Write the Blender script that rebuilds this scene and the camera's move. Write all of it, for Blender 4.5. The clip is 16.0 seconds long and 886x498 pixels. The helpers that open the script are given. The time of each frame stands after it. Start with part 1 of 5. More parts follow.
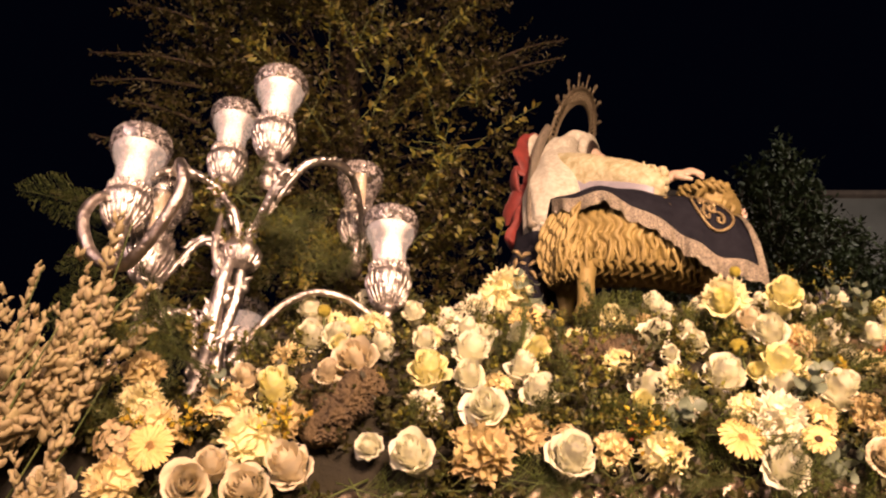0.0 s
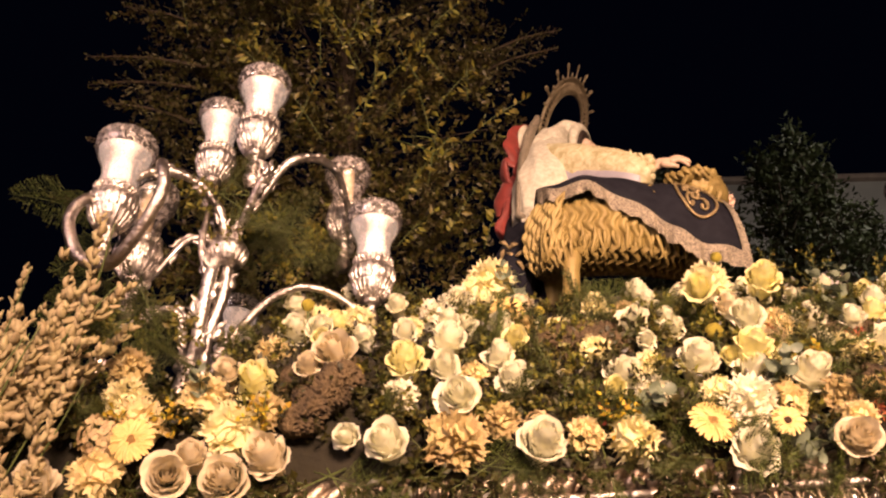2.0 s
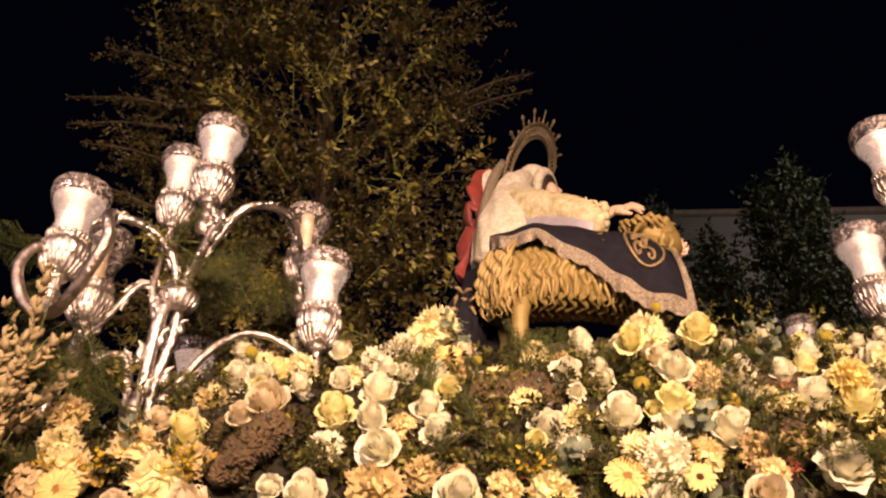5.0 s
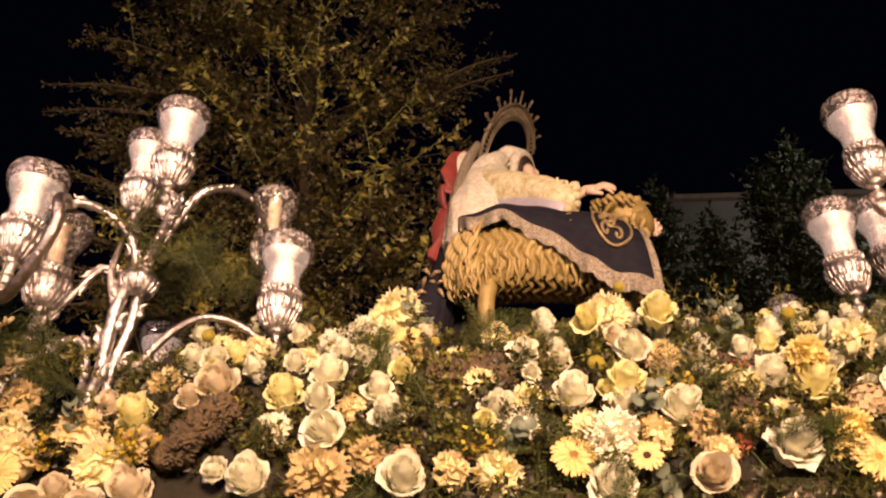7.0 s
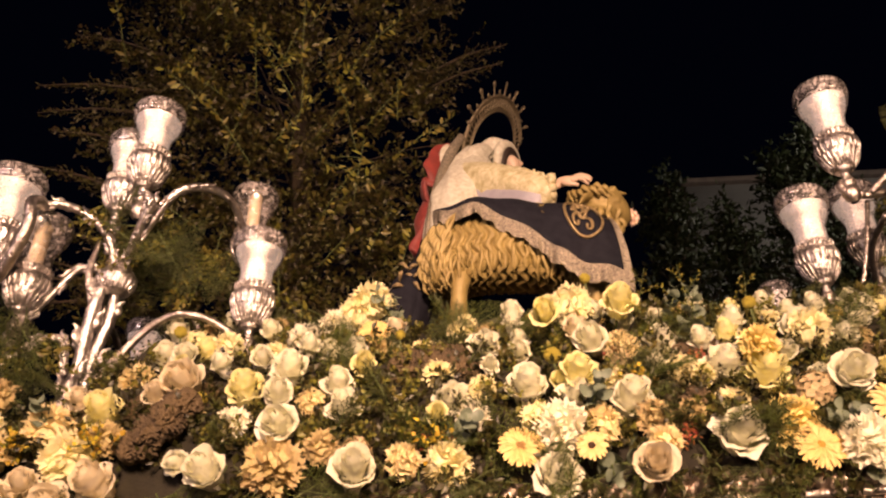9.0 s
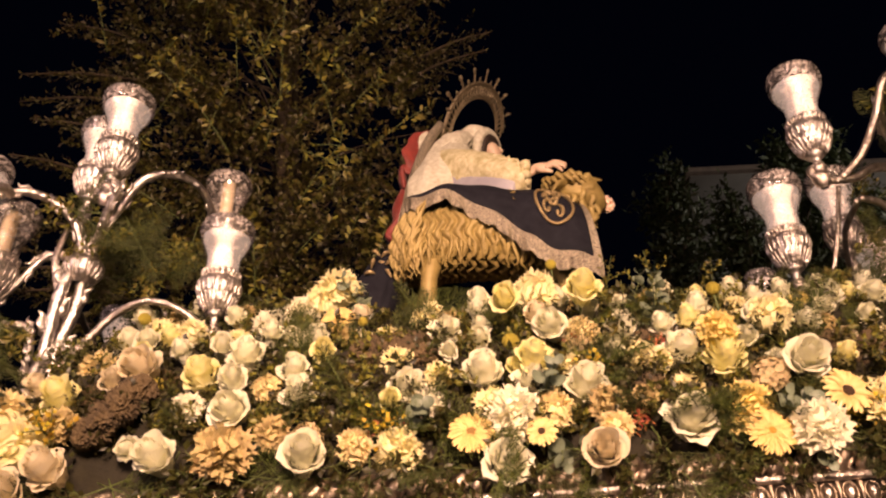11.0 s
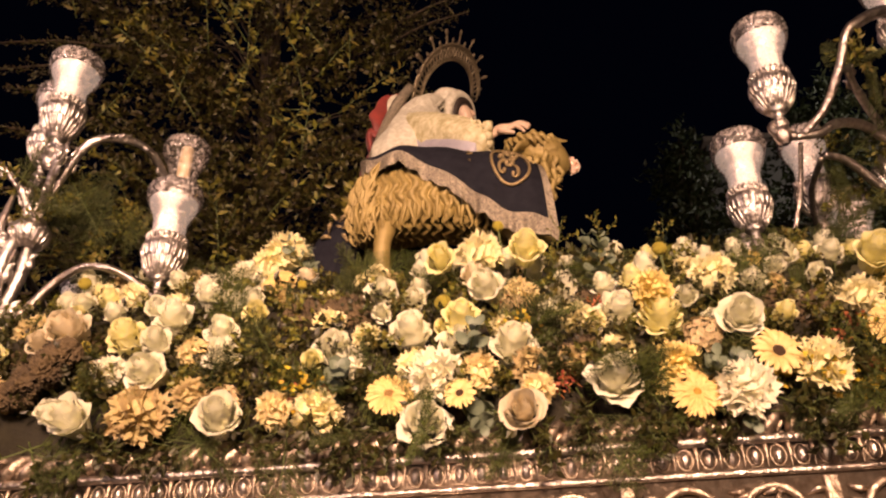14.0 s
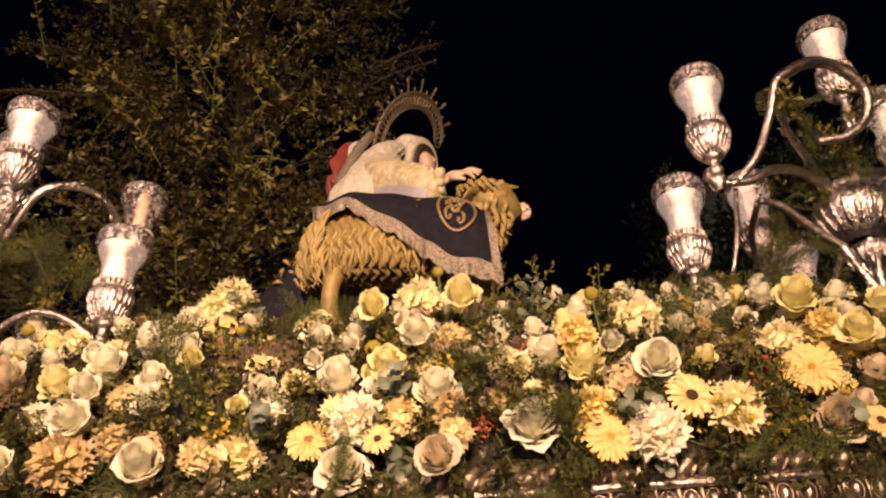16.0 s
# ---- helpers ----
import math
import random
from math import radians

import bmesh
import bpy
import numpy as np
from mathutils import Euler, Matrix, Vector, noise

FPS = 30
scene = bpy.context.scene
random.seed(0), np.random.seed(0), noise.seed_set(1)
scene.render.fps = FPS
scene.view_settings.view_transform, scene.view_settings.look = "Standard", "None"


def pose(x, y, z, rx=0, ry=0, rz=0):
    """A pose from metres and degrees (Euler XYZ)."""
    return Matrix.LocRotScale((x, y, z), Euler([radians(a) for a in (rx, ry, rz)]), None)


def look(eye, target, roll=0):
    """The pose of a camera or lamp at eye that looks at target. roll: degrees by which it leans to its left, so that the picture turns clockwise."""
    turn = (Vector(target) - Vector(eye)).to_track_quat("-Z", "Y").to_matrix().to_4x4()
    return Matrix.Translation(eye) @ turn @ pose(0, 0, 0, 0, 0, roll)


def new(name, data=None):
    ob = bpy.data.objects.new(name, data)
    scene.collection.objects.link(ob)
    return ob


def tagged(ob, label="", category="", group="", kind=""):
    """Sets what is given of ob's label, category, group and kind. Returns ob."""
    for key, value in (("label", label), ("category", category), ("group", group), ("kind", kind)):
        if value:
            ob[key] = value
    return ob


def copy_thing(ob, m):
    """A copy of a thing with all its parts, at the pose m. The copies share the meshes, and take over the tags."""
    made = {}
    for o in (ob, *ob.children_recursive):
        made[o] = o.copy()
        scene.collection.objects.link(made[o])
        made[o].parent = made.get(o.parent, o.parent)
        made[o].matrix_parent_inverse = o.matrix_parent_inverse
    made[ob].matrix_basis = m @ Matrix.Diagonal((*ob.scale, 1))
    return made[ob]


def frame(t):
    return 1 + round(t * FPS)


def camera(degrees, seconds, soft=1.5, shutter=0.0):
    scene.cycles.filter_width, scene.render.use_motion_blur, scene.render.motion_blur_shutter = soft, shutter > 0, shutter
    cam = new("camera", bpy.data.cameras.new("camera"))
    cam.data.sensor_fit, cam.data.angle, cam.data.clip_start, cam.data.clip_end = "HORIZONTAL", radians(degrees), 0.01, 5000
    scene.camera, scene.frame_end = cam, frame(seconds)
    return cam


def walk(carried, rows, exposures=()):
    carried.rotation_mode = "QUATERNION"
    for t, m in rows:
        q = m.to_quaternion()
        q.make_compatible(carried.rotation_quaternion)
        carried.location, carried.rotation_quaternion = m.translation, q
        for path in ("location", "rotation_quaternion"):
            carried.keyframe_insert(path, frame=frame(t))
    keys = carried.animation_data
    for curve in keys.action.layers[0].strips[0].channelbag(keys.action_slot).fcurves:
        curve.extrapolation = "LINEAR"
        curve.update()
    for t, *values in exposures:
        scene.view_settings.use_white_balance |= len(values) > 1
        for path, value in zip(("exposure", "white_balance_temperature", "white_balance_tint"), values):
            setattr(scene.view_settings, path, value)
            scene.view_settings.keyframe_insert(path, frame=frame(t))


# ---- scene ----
cam = camera(60.3, 16.0, soft=2.2)
METRES, EYE, TILT, LEAN, TURN = 1.25, 1.6, 31.0, 0.0, 0.0
ROWS = [
    (0.0, 0.0, 0.0, 0.0, 0.0, 0.0, 0.0),
    (0.5, 0.0379, -0.0056, 0.0063, 1.33, 0.67, 0.96),
    (1.0, 0.0605, -0.0102, -0.0082, 2.75, 0.16, 2.09),
    (1.5, 0.0445, 0.021, -0.0178, 1.55, -0.9, 1.82),
    (2.0, 0.0592, -0.0178, -0.0034, 1.05, -0.45, 1.38),
    (2.5, 0.0651, 0.007, -0.0005, 2.03, -0.66, 0.64),
    (3.0, 0.0863, -0.0353, 0.0207, 3.4, 0.69, 1.98),
    (3.5, 0.0966, -0.0237, 0.0145, 2.76, 1.68, 1.09),
    (4.0, 0.1215, -0.0337, 0.0254, 1.33, 1.72, 0.86),
    (6.5, 0.2433, -0.0506, 0.0367, 1.72, 1.08, 1.12),
    (7.0, 0.2607, -0.0281, 0.0197, 1.87, 0.72, 1.48),
    (7.5, 0.2677, -0.0272, 0.0245, 2.04, 0.33, 1.71),
    (8.0, 0.3064, -0.0371, 0.0235, 3.11, 0.51, 2.33),
    (8.5, 0.3361, -0.0217, 0.0247, 3.4, -0.24, 2.28),
    (9.0, 0.3629, -0.0465, 0.0287, 3.38, -0.15, 2.41),
    (11.5, 0.4504, -0.0226, 0.0107, 4.07, -1.54, 2.43),
    (12.0, 0.4614, -0.0067, 0.0094, 4.04, -2.3, 2.0),
    (12.5, 0.4849, -0.0287, 0.0147, 3.83, -1.58, 1.98),
    (13.0, 0.5135, 0.0035, -0.0014, 4.0, -2.77, 2.37),
    (13.5, 0.5544, -0.0221, 0.0098, 4.39, -2.88, 2.47),
    (14.0, 0.5761, 0.0092, -0.0095, 5.38, -2.83, 2.95),
    (14.5, 0.5989, -0.01, -0.0014, 5.46, 0.71, 3.52),
    (15.0, 0.6232, 0.0068, -0.0226, 5.4, 0.88, 2.85),
    (15.5, 0.6468, 0.0108, -0.0086, 4.87, -0.01, 2.6),
    (16.0, 0.6845, -0.0012, -0.0084, 5.22, 0.33, 3.14),
]
walk(cam, [(t, pose(0, 0, EYE, TILT, LEAN, TURN) @ pose(METRES * x, METRES * y, METRES * z, 90 + pitch, roll, yaw)) for t, x, y, z, yaw, pitch, roll in ROWS],
     exposures=[(0.0, -0.08), (4.0, -0.12), (8.0, -0.28), (12.0, -0.33), (16.0, -0.38)])

# ---- world, lights ----
world = bpy.data.worlds.new("night")
scene.world = world
world.use_nodes = True
wbg = world.node_tree.nodes["Background"]
wbg.inputs[0].default_value = (0.10, 0.13, 0.42, 1)
wbg.inputs[1].default_value = 0.0055


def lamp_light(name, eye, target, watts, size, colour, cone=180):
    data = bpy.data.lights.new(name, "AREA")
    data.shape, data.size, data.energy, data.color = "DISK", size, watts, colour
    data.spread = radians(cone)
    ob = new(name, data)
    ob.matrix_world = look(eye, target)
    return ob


# warm key on the mound from the front; its source is unseen
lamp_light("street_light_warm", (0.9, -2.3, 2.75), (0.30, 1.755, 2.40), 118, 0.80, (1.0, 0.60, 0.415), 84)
# added paler light from the left, unseen, for highlights on the silver
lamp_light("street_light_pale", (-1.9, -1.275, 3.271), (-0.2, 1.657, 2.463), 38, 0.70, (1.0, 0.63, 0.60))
# added out of view so the house and far trees show
lamp_light("street_light_far", (11.0, 5.412, 9.805), (7.0, 16.484, 10.624), 560, 0.4, (1.0, 0.86, 0.72))
# two unseen lights added to give the silver more to reflect
lamp_light("street_light_side", (4.6, -5.025, 3.599), (0.6, 1.503, 2.226), 60, 0.9, (1.0, 0.62, 0.34))
lamp_light("street_light_back", (-3.8, -5.92, 3.0), (0.2, 1.503, 2.226), 85, 0.9, (1.0, 0.67, 0.62))

# ---- materials ----


def mat(name, base, other=None, rough=0.6, metal=0.0, scale=40.0, bump=0.15, bump_scale=None, spread=0.0,
        emit=None, sheen=0.0, trans=0.0, mid=0.5, sharp=0.25, distortion=0.0, spec=0.5):
    """Two-tone noise colour, fine bump, random value per piece (spread)."""
    m = bpy.data.materials.new(name)
    m.use_nodes = True
    nt = m.node_tree
    n, l = nt.nodes, nt.links
    b = n["Principled BSDF"]
    b.inputs["Roughness"].default_value = rough
    b.inputs["Metallic"].default_value = metal
    b.inputs["Specular IOR Level"].default_value = spec
    tc = n.new("ShaderNodeTexCoord")
    noi = n.new("ShaderNodeTexNoise")
    noi.inputs["Scale"].default_value = scale
    noi.inputs["Detail"].default_value = 5
    noi.inputs["Distortion"].default_value = distortion
    l.new(tc.outputs["Object"], noi.inputs["Vector"])
    ramp = n.new("ShaderNodeValToRGB")
    other = other or tuple(c * 0.7 for c in base)
    ramp.color_ramp.elements[0].position, ramp.color_ramp.elements[1].position = mid - sharp, mid + sharp
    ramp.color_ramp.elements[0].color, ramp.color_ramp.elements[1].color = (*other, 1), (*base, 1)
    l.new(noi.outputs["Fac"], ramp.inputs[0])
    col = ramp.outputs[0]
    if spread:
        info = n.new("ShaderNodeObjectInfo")
        geo = n.new("ShaderNodeNewGeometry")
        add = n.new("ShaderNodeMath")
        add.operation = "ADD"
        l.new(info.outputs["Random"], add.inputs[0])
        l.new(geo.outputs["Random Per Island"], add.inputs[1])
        mr = n.new("ShaderNodeMapRange")
        mr.inputs["From Max"].default_value = 2.0
        mr.inputs["To Min"].default_value, mr.inputs["To Max"].default_value = 1 - spread, 1 + spread
        l.new(add.outputs[0], mr.inputs[0])
        hsv = n.new("ShaderNodeHueSaturation")
        l.new(mr.outputs[0], hsv.inputs["Value"])
        mr2 = n.new("ShaderNodeMapRange")
        mr2.inputs["To Min"].default_value, mr2.inputs["To Max"].default_value = 0.5 - spread * 0.06, 0.5 + spread * 0.06
        l.new(geo.outputs["Random Per Island"], mr2.inputs[0])
        l.new(mr2.outputs[0], hsv.inputs["Hue"])
        l.new(col, hsv.inputs["Color"])
        col = hsv.outputs[0]
    l.new(col, b.inputs["Base Color"])
    if bump:
        nb = n.new("ShaderNodeTexNoise")
        nb.inputs["Scale"].default_value = bump_scale or scale * 3
        nb.inputs["Detail"].default_value = 4
        l.new(tc.outputs["Object"], nb.inputs["Vector"])
        bp = n.new("ShaderNodeBump")
        bp.inputs["Strength"].default_value = bump
        bp.inputs["Distance"].default_value = 0.004
        l.new(nb.outputs["Fac"], bp.inputs["Height"])
        l.new(bp.outputs[0], b.inputs["Normal"])
    if sheen:
        b.inputs["Sheen Weight"].default_value = sheen
    if emit:
        b.inputs["Emission Color"].default_value = (*emit[0], 1)
        b.inputs["Emission Strength"].default_value = emit[1]
    if trans:
        out = n["Material Output"]
        tr = n.new("ShaderNodeBsdfTranslucent")
        l.new(col, tr.inputs["Color"])
        mix = n.new("ShaderNodeMixShader")
        mix.inputs[0].default_value = trans
        l.new(b.outputs[0], mix.inputs[1])
        l.new(tr.outputs[0], mix.inputs[2])
        l.new(mix.outputs[0], out.inputs["Surface"])
    return m


def glass_mat():
    """Clear glass with an etched frost pattern and a glossy skin."""
    m = bpy.data.materials.new("etched_glass")
    m.use_nodes = True
    n, l = m.node_tree.nodes, m.node_tree.links
    b = n["Principled BSDF"]
    b.inputs["Base Color"].default_value = (0.86, 0.80, 0.76, 1)
    b.inputs["Roughness"].default_value = 0.35
    out = n["Material Output"]
    tr = n.new("ShaderNodeBsdfTransparent")
    tr.inputs[0].default_value = (0.93, 0.92, 0.92, 1)
    gl = n.new("ShaderNodeBsdfGlossy")
    gl.inputs["Roughness"].default_value = 0.06
    fr = n.new("ShaderNodeFresnel")
    fr.inputs[0].default_value = 1.7
    m1 = n.new("ShaderNodeMixShader")
    l.new(fr.outputs[0], m1.inputs[0])
    l.new(tr.outputs[0], m1.inputs[1])
    l.new(gl.outputs[0], m1.inputs[2])
    tc = n.new("ShaderNodeTexCoord")
    vo = n.new("ShaderNodeTexNoise")
    vo.inputs["Scale"].default_value = 70
    vo.inputs["Detail"].default_value = 3
    vo.inputs["Distortion"].default_value = 1.5
    l.new(tc.outputs["Object"], vo.inputs["Vector"])
    rp = n.new("ShaderNodeValToRGB")
    rp.color_ramp.elements[0].position, rp.color_ramp.elements[1].position = 0.51, 0.63
    rp.color_ramp.elements[0].color, rp.color_ramp.elements[1].color = (0.04, 0.04, 0.04, 1), (0.46, 0.46, 0.46, 1)
    l.new(vo.outputs["Fac"], rp.inputs[0])
    bp = n.new("ShaderNodeBump")
    bp.inputs["Strength"].default_value = 0.6
    bp.inputs["Distance"].default_value = 0.004
    l.new(vo.outputs["Fac"], bp.inputs["Height"])
    l.new(bp.outputs[0], gl.inputs["Normal"])
    l.new(bp.outputs[0], b.inputs["Normal"])
    m2 = n.new("ShaderNodeMixShader")
    l.new(rp.outputs[0], m2.inputs[0])
    l.new(m1.outputs[0], m2.inputs[1])
    l.new(b.outputs[0], m2.inputs[2])
    l.new(m2.outputs[0], out.inputs["Surface"])
    return m


M = {
    "white_petal": mat("white_petal", (0.90, 0.895, 0.74), (0.88, 0.87, 0.67), 0.55, scale=25, bump=0.12, spread=0.07, trans=0.34),
    "cream_petal": mat("cream_petal", (0.84, 0.78, 0.60), (0.80, 0.71, 0.50), 0.55, scale=25, bump=0.12, spread=0.12, trans=0.34),
    "yellow_petal": mat("yellow_petal", (0.90, 0.86, 0.38), (0.91, 0.88, 0.60), 0.55, scale=18, bump=0.12, spread=0.10, trans=0.34),
    "white_ruffle": mat("white_ruffle", (0.88, 0.865, 0.71), (0.85, 0.82, 0.62), 0.6, scale=30, bump=0.2, spread=0.10, trans=0.32),
    "cream_ruffle": mat("cream_ruffle", (0.86, 0.82, 0.52), (0.82, 0.75, 0.42), 0.6, scale=30, bump=0.2, spread=0.12, trans=0.32),
    "peach_ruffle": mat("peach_ruffle", (0.82, 0.73, 0.43), (0.75, 0.62, 0.32), 0.6, scale=26, bump=0.2, spread=0.14, trans=0.30),
    "yellow_ruffle": mat("yellow_ruffle", (0.82, 0.70, 0.29), (0.76, 0.62, 0.22), 0.6, scale=26, bump=0.2, spread=0.14, trans=0.30),
    "tan_ruffle": mat("tan_ruffle", (0.56, 0.46, 0.23), (0.42, 0.31, 0.13), 0.65, scale=26, bump=0.25, spread=0.2, trans=0.15),
    "tan_floret": mat("tan_floret", (0.60, 0.50, 0.29), (0.46, 0.34, 0.17), 0.65, scale=26, bump=0.25, spread=0.22, trans=0.15),
    "gold_ray": mat("gold_ray", (0.78, 0.60, 0.24), (0.70, 0.50, 0.17), 0.5, scale=40, bump=0.15, spread=0.12, trans=0.15),
    "pale_ray": mat("pale_ray", (0.74, 0.60, 0.26), (0.68, 0.52, 0.20), 0.5, scale=40, bump=0.15, spread=0.10, trans=0.15),
    "brown_disc": mat("brown_disc", (0.46, 0.29, 0.09), (0.26, 0.14, 0.04), 0.8, scale=300, bump=0.8, bump_scale=500),
    "gold_disc": mat("gold_disc", (0.72, 0.46, 0.08), (0.58, 0.32, 0.05), 0.8, scale=300, bump=0.8, bump_scale=500),
    "dark_disc": mat("dark_disc", (0.10, 0.05, 0.02), (0.04, 0.02, 0.01), 0.8, scale=300, bump=0.8, bump_scale=500),
    "ball_yellow": mat("ball_yellow", (0.58, 0.49, 0.06), (0.36, 0.30, 0.03), 0.8, scale=260, bump=0.9, bump_scale=420),
    "spike_cream": mat("spike_cream", (0.47, 0.40, 0.22), (0.30, 0.235, 0.11), 0.7, scale=60, bump=0.2, spread=0.18, trans=0.15),
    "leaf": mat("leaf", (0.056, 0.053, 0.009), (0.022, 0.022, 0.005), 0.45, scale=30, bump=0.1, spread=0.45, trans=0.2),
    "leaf_lime": mat("leaf_lime", (0.21, 0.19, 0.030), (0.10, 0.092, 0.015), 0.5, scale=30, bump=0.1, spread=0.4, trans=0.2),
    "fern": mat("fern", (0.054, 0.060, 0.009), (0.032, 0.037, 0.006), 0.55, scale=30, bump=0.0, spread=0.3, trans=0.2),
    "fern_bright": mat("fern_bright", (0.10, 0.125, 0.018), (0.06, 0.08, 0.012), 0.55, scale=30, bump=0.0, spread=0.3, trans=0.25),
    "far_leaf": mat("far_leaf", (0.055, 0.068, 0.024), (0.028, 0.036, 0.013), 0.5, scale=3, bump=0.0, spread=0.4, trans=0.2),
    "halo_gilt": mat("halo_gilt", (0.27, 0.225, 0.145), (0.11, 0.09, 0.055), 0.42, 0.6, scale=120, bump=0.9, bump_scale=220),
    "eucalyptus": mat("eucalyptus", (0.20, 0.24, 0.17), (0.13, 0.16, 0.10), 0.5, scale=40, bump=0.1, spread=0.25, trans=0.12),
    "solidago": mat("solidago", (0.50, 0.38, 0.03), (0.36, 0.25, 0.02), 0.7, scale=60, bump=0.0, spread=0.3, trans=0.1),
    "red_sprig": mat("red_sprig", (0.36, 0.06, 0.03), (0.24, 0.10, 0.04), 0.6, scale=60, bump=0.0, spread=0.4),
    "stem": mat("stem", (0.10, 0.13, 0.03), (0.06, 0.08, 0.02), 0.6, scale=60, bump=0.1),
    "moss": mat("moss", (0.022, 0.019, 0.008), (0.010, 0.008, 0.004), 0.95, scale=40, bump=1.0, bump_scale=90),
    "cork": mat("cork", (0.125, 0.088, 0.040), (0.035, 0.023, 0.011), 0.9, scale=28, bump=1.0, bump_scale=70, sharp=0.2, distortion=0.6),
    "tree_leaf": mat("tree_leaf", (0.068, 0.058, 0.010), (0.030, 0.027, 0.005), 0.5, scale=6, bump=0.0, spread=0.6, trans=0.22),
    "bark": mat("bark", (0.055, 0.040, 0.022), (0.025, 0.018, 0.010), 0.9, scale=30, bump=0.8),
    "silver": mat("silver", (0.84, 0.80, 0.77), (0.42, 0.38, 0.35), 0.34, 1.0, scale=45, bump=1.0, bump_scale=120, sharp=0.2),
    "silver_plain": mat("silver_plain", (0.70, 0.65, 0.60), (0.34, 0.29, 0.25), 0.34, 1.0, scale=60, bump=1.0, bump_scale=130),
    # rim silver: base colour darkened to carry the shade on the rim
    "silver_rim": mat("silver_rim", (0.60, 0.51, 0.41), (0.27, 0.21, 0.15), 0.46, 1.0, scale=55, bump=0.9, bump_scale=90, sharp=0.22),
    "glass": glass_mat(),
    "lit_frost": mat("lit_frost", (0.9, 0.82, 0.76), (0.85, 0.76, 0.7), 0.5, scale=30, bump=0.2, emit=((1.0, 0.74, 0.60), 0.31)),
    "wax": mat("wax", (0.78, 0.66, 0.46), (0.70, 0.56, 0.36), 0.5, scale=20, bump=0.1),
    "gilt": mat("gilt", (0.33, 0.255, 0.085), (0.20, 0.145, 0.045), 0.55, 0.2, scale=26, bump=0.35, bump_scale=120),
    "gold_thread": mat("gold_thread", (0.44, 0.34, 0.17), (0.20, 0.15, 0.07), 0.4, 0.5, scale=160, bump=0.8, bump_scale=300),
    "lace": mat("lace", (0.46, 0.40, 0.29), (0.07, 0.06, 0.05), 0.42, 0.45, scale=260, bump=1.0, bump_scale=300, sharp=0.16, distortion=1.2),
    "cream_brocade": mat("cream_brocade", (0.60, 0.56, 0.37), (0.34, 0.30, 0.15), 0.6, scale=42, bump=1.0, bump_scale=48, sharp=0.16, distortion=0.8),
    "veil_white": mat("veil_white", (0.58, 0.57, 0.47), (0.36, 0.33, 0.24), 0.75, scale=70, bump=0.9, bump_scale=130),
    "satin_blue": mat("satin_blue", (0.34, 0.33, 0.36), (0.26, 0.25, 0.29), 0.45, scale=30, bump=0.15),
    "navy_velvet": mat("navy_velvet", (0.014, 0.0145, 0.020), (0.007, 0.007, 0.011), 0.8, scale=40, bump=0.3, bump_scale=200, spec=0.12),
    "red_velvet": mat("red_velvet", (0.23, 0.032, 0.022), (0.11, 0.013, 0.010), 0.6, scale=30, bump=0.25, bump_scale=120, sheen=0.1),
    "flesh_paint": mat("flesh_paint", (0.54, 0.42, 0.31), (0.44, 0.31, 0.21), 0.4, scale=30, bump=0.05),
    "dark_hair": mat("dark_hair", (0.03, 0.018, 0.012), (0.015, 0.01, 0.008), 0.6, scale=80, bump=0.4),
    "pink_petal": mat("pink_petal", (0.84, 0.68, 0.57), (0.78, 0.56, 0.45), 0.6, scale=40, bump=0.1, spread=0.1),
    "skirt_cloth": mat("skirt_cloth", (0.04, 0.01, 0.012), (0.02, 0.006, 0.008), 0.8, scale=20, bump=0.3, sheen=0.3),
    "asphalt": mat("asphalt", (0.055, 0.052, 0.05), (0.035, 0.034, 0.034), 0.9, scale=8, bump=0.5, bump_scale=120),
    "render_wall": mat("render_wall", (0.46, 0.44, 0.42), (0.36, 0.34, 0.32), 0.9, scale=2, bump=0.3, bump_scale=30),
    "roof_tile": mat("roof_tile", (0.20, 0.15, 0.12), (0.12, 0.09, 0.08), 0.9, scale=5, bump=0.4, bump_scale=20),
    "pane": mat("pane", (0.03, 0.03, 0.035), (0.02, 0.02, 0.025), 0.1, scale=3, bump=0.0),
}

# ---- mesh tools ----


def surf(fn, nu, nv, wrap=False):
    """A sheet of nu x nv steps; fn(u, v) with u, v from 0 to 1 gives a point."""
    verts, faces = [], []
    cols = nu if wrap else nu + 1
    for j in range(nv + 1):
        for i in range(cols):
            verts.append(tuple(fn(i / nu, j / nv)))
    for j in range(nv):
        for i in range(nu):
            a, b = j * cols + i, j * cols + (i + 1) % cols
            faces.append((a, b, b + cols, a + cols))
    return verts, faces


def lathe(profile, seg=24, flute=0, depth=0.0, twist=0.0):
    """A turned body from (radius, height) rows, with flutes that may twist."""
    def fn(u, v):
        k = v * (len(profile) - 1)
        i = min(int(k), len(profile) - 2)
        f = k - i
        r = profile[i][0] * (1 - f) + profile[i + 1][0] * f
        z = profile[i][1] * (1 - f) + profile[i + 1][1] * f
        a = u * math.tau
        if flute:
            r *= 1 + depth * abs(math.sin(flute * (a + twist * z) / 2)) - depth / 2
        return r * math.cos(a), r * math.sin(a), z
    return surf(fn, seg, (len(profile) - 1) * 2, True)


def smooth_path(pts, per=6):
    """Catmull-Rom through the points."""
    p = [Vector(q) for q in pts]
    p = [p[0] * 2 - p[1]] + p + [p[-1] * 2 - p[-2]]
    res = []
    for i in range(1, len(p) - 2):
        for k in range(per):
            t = k / per
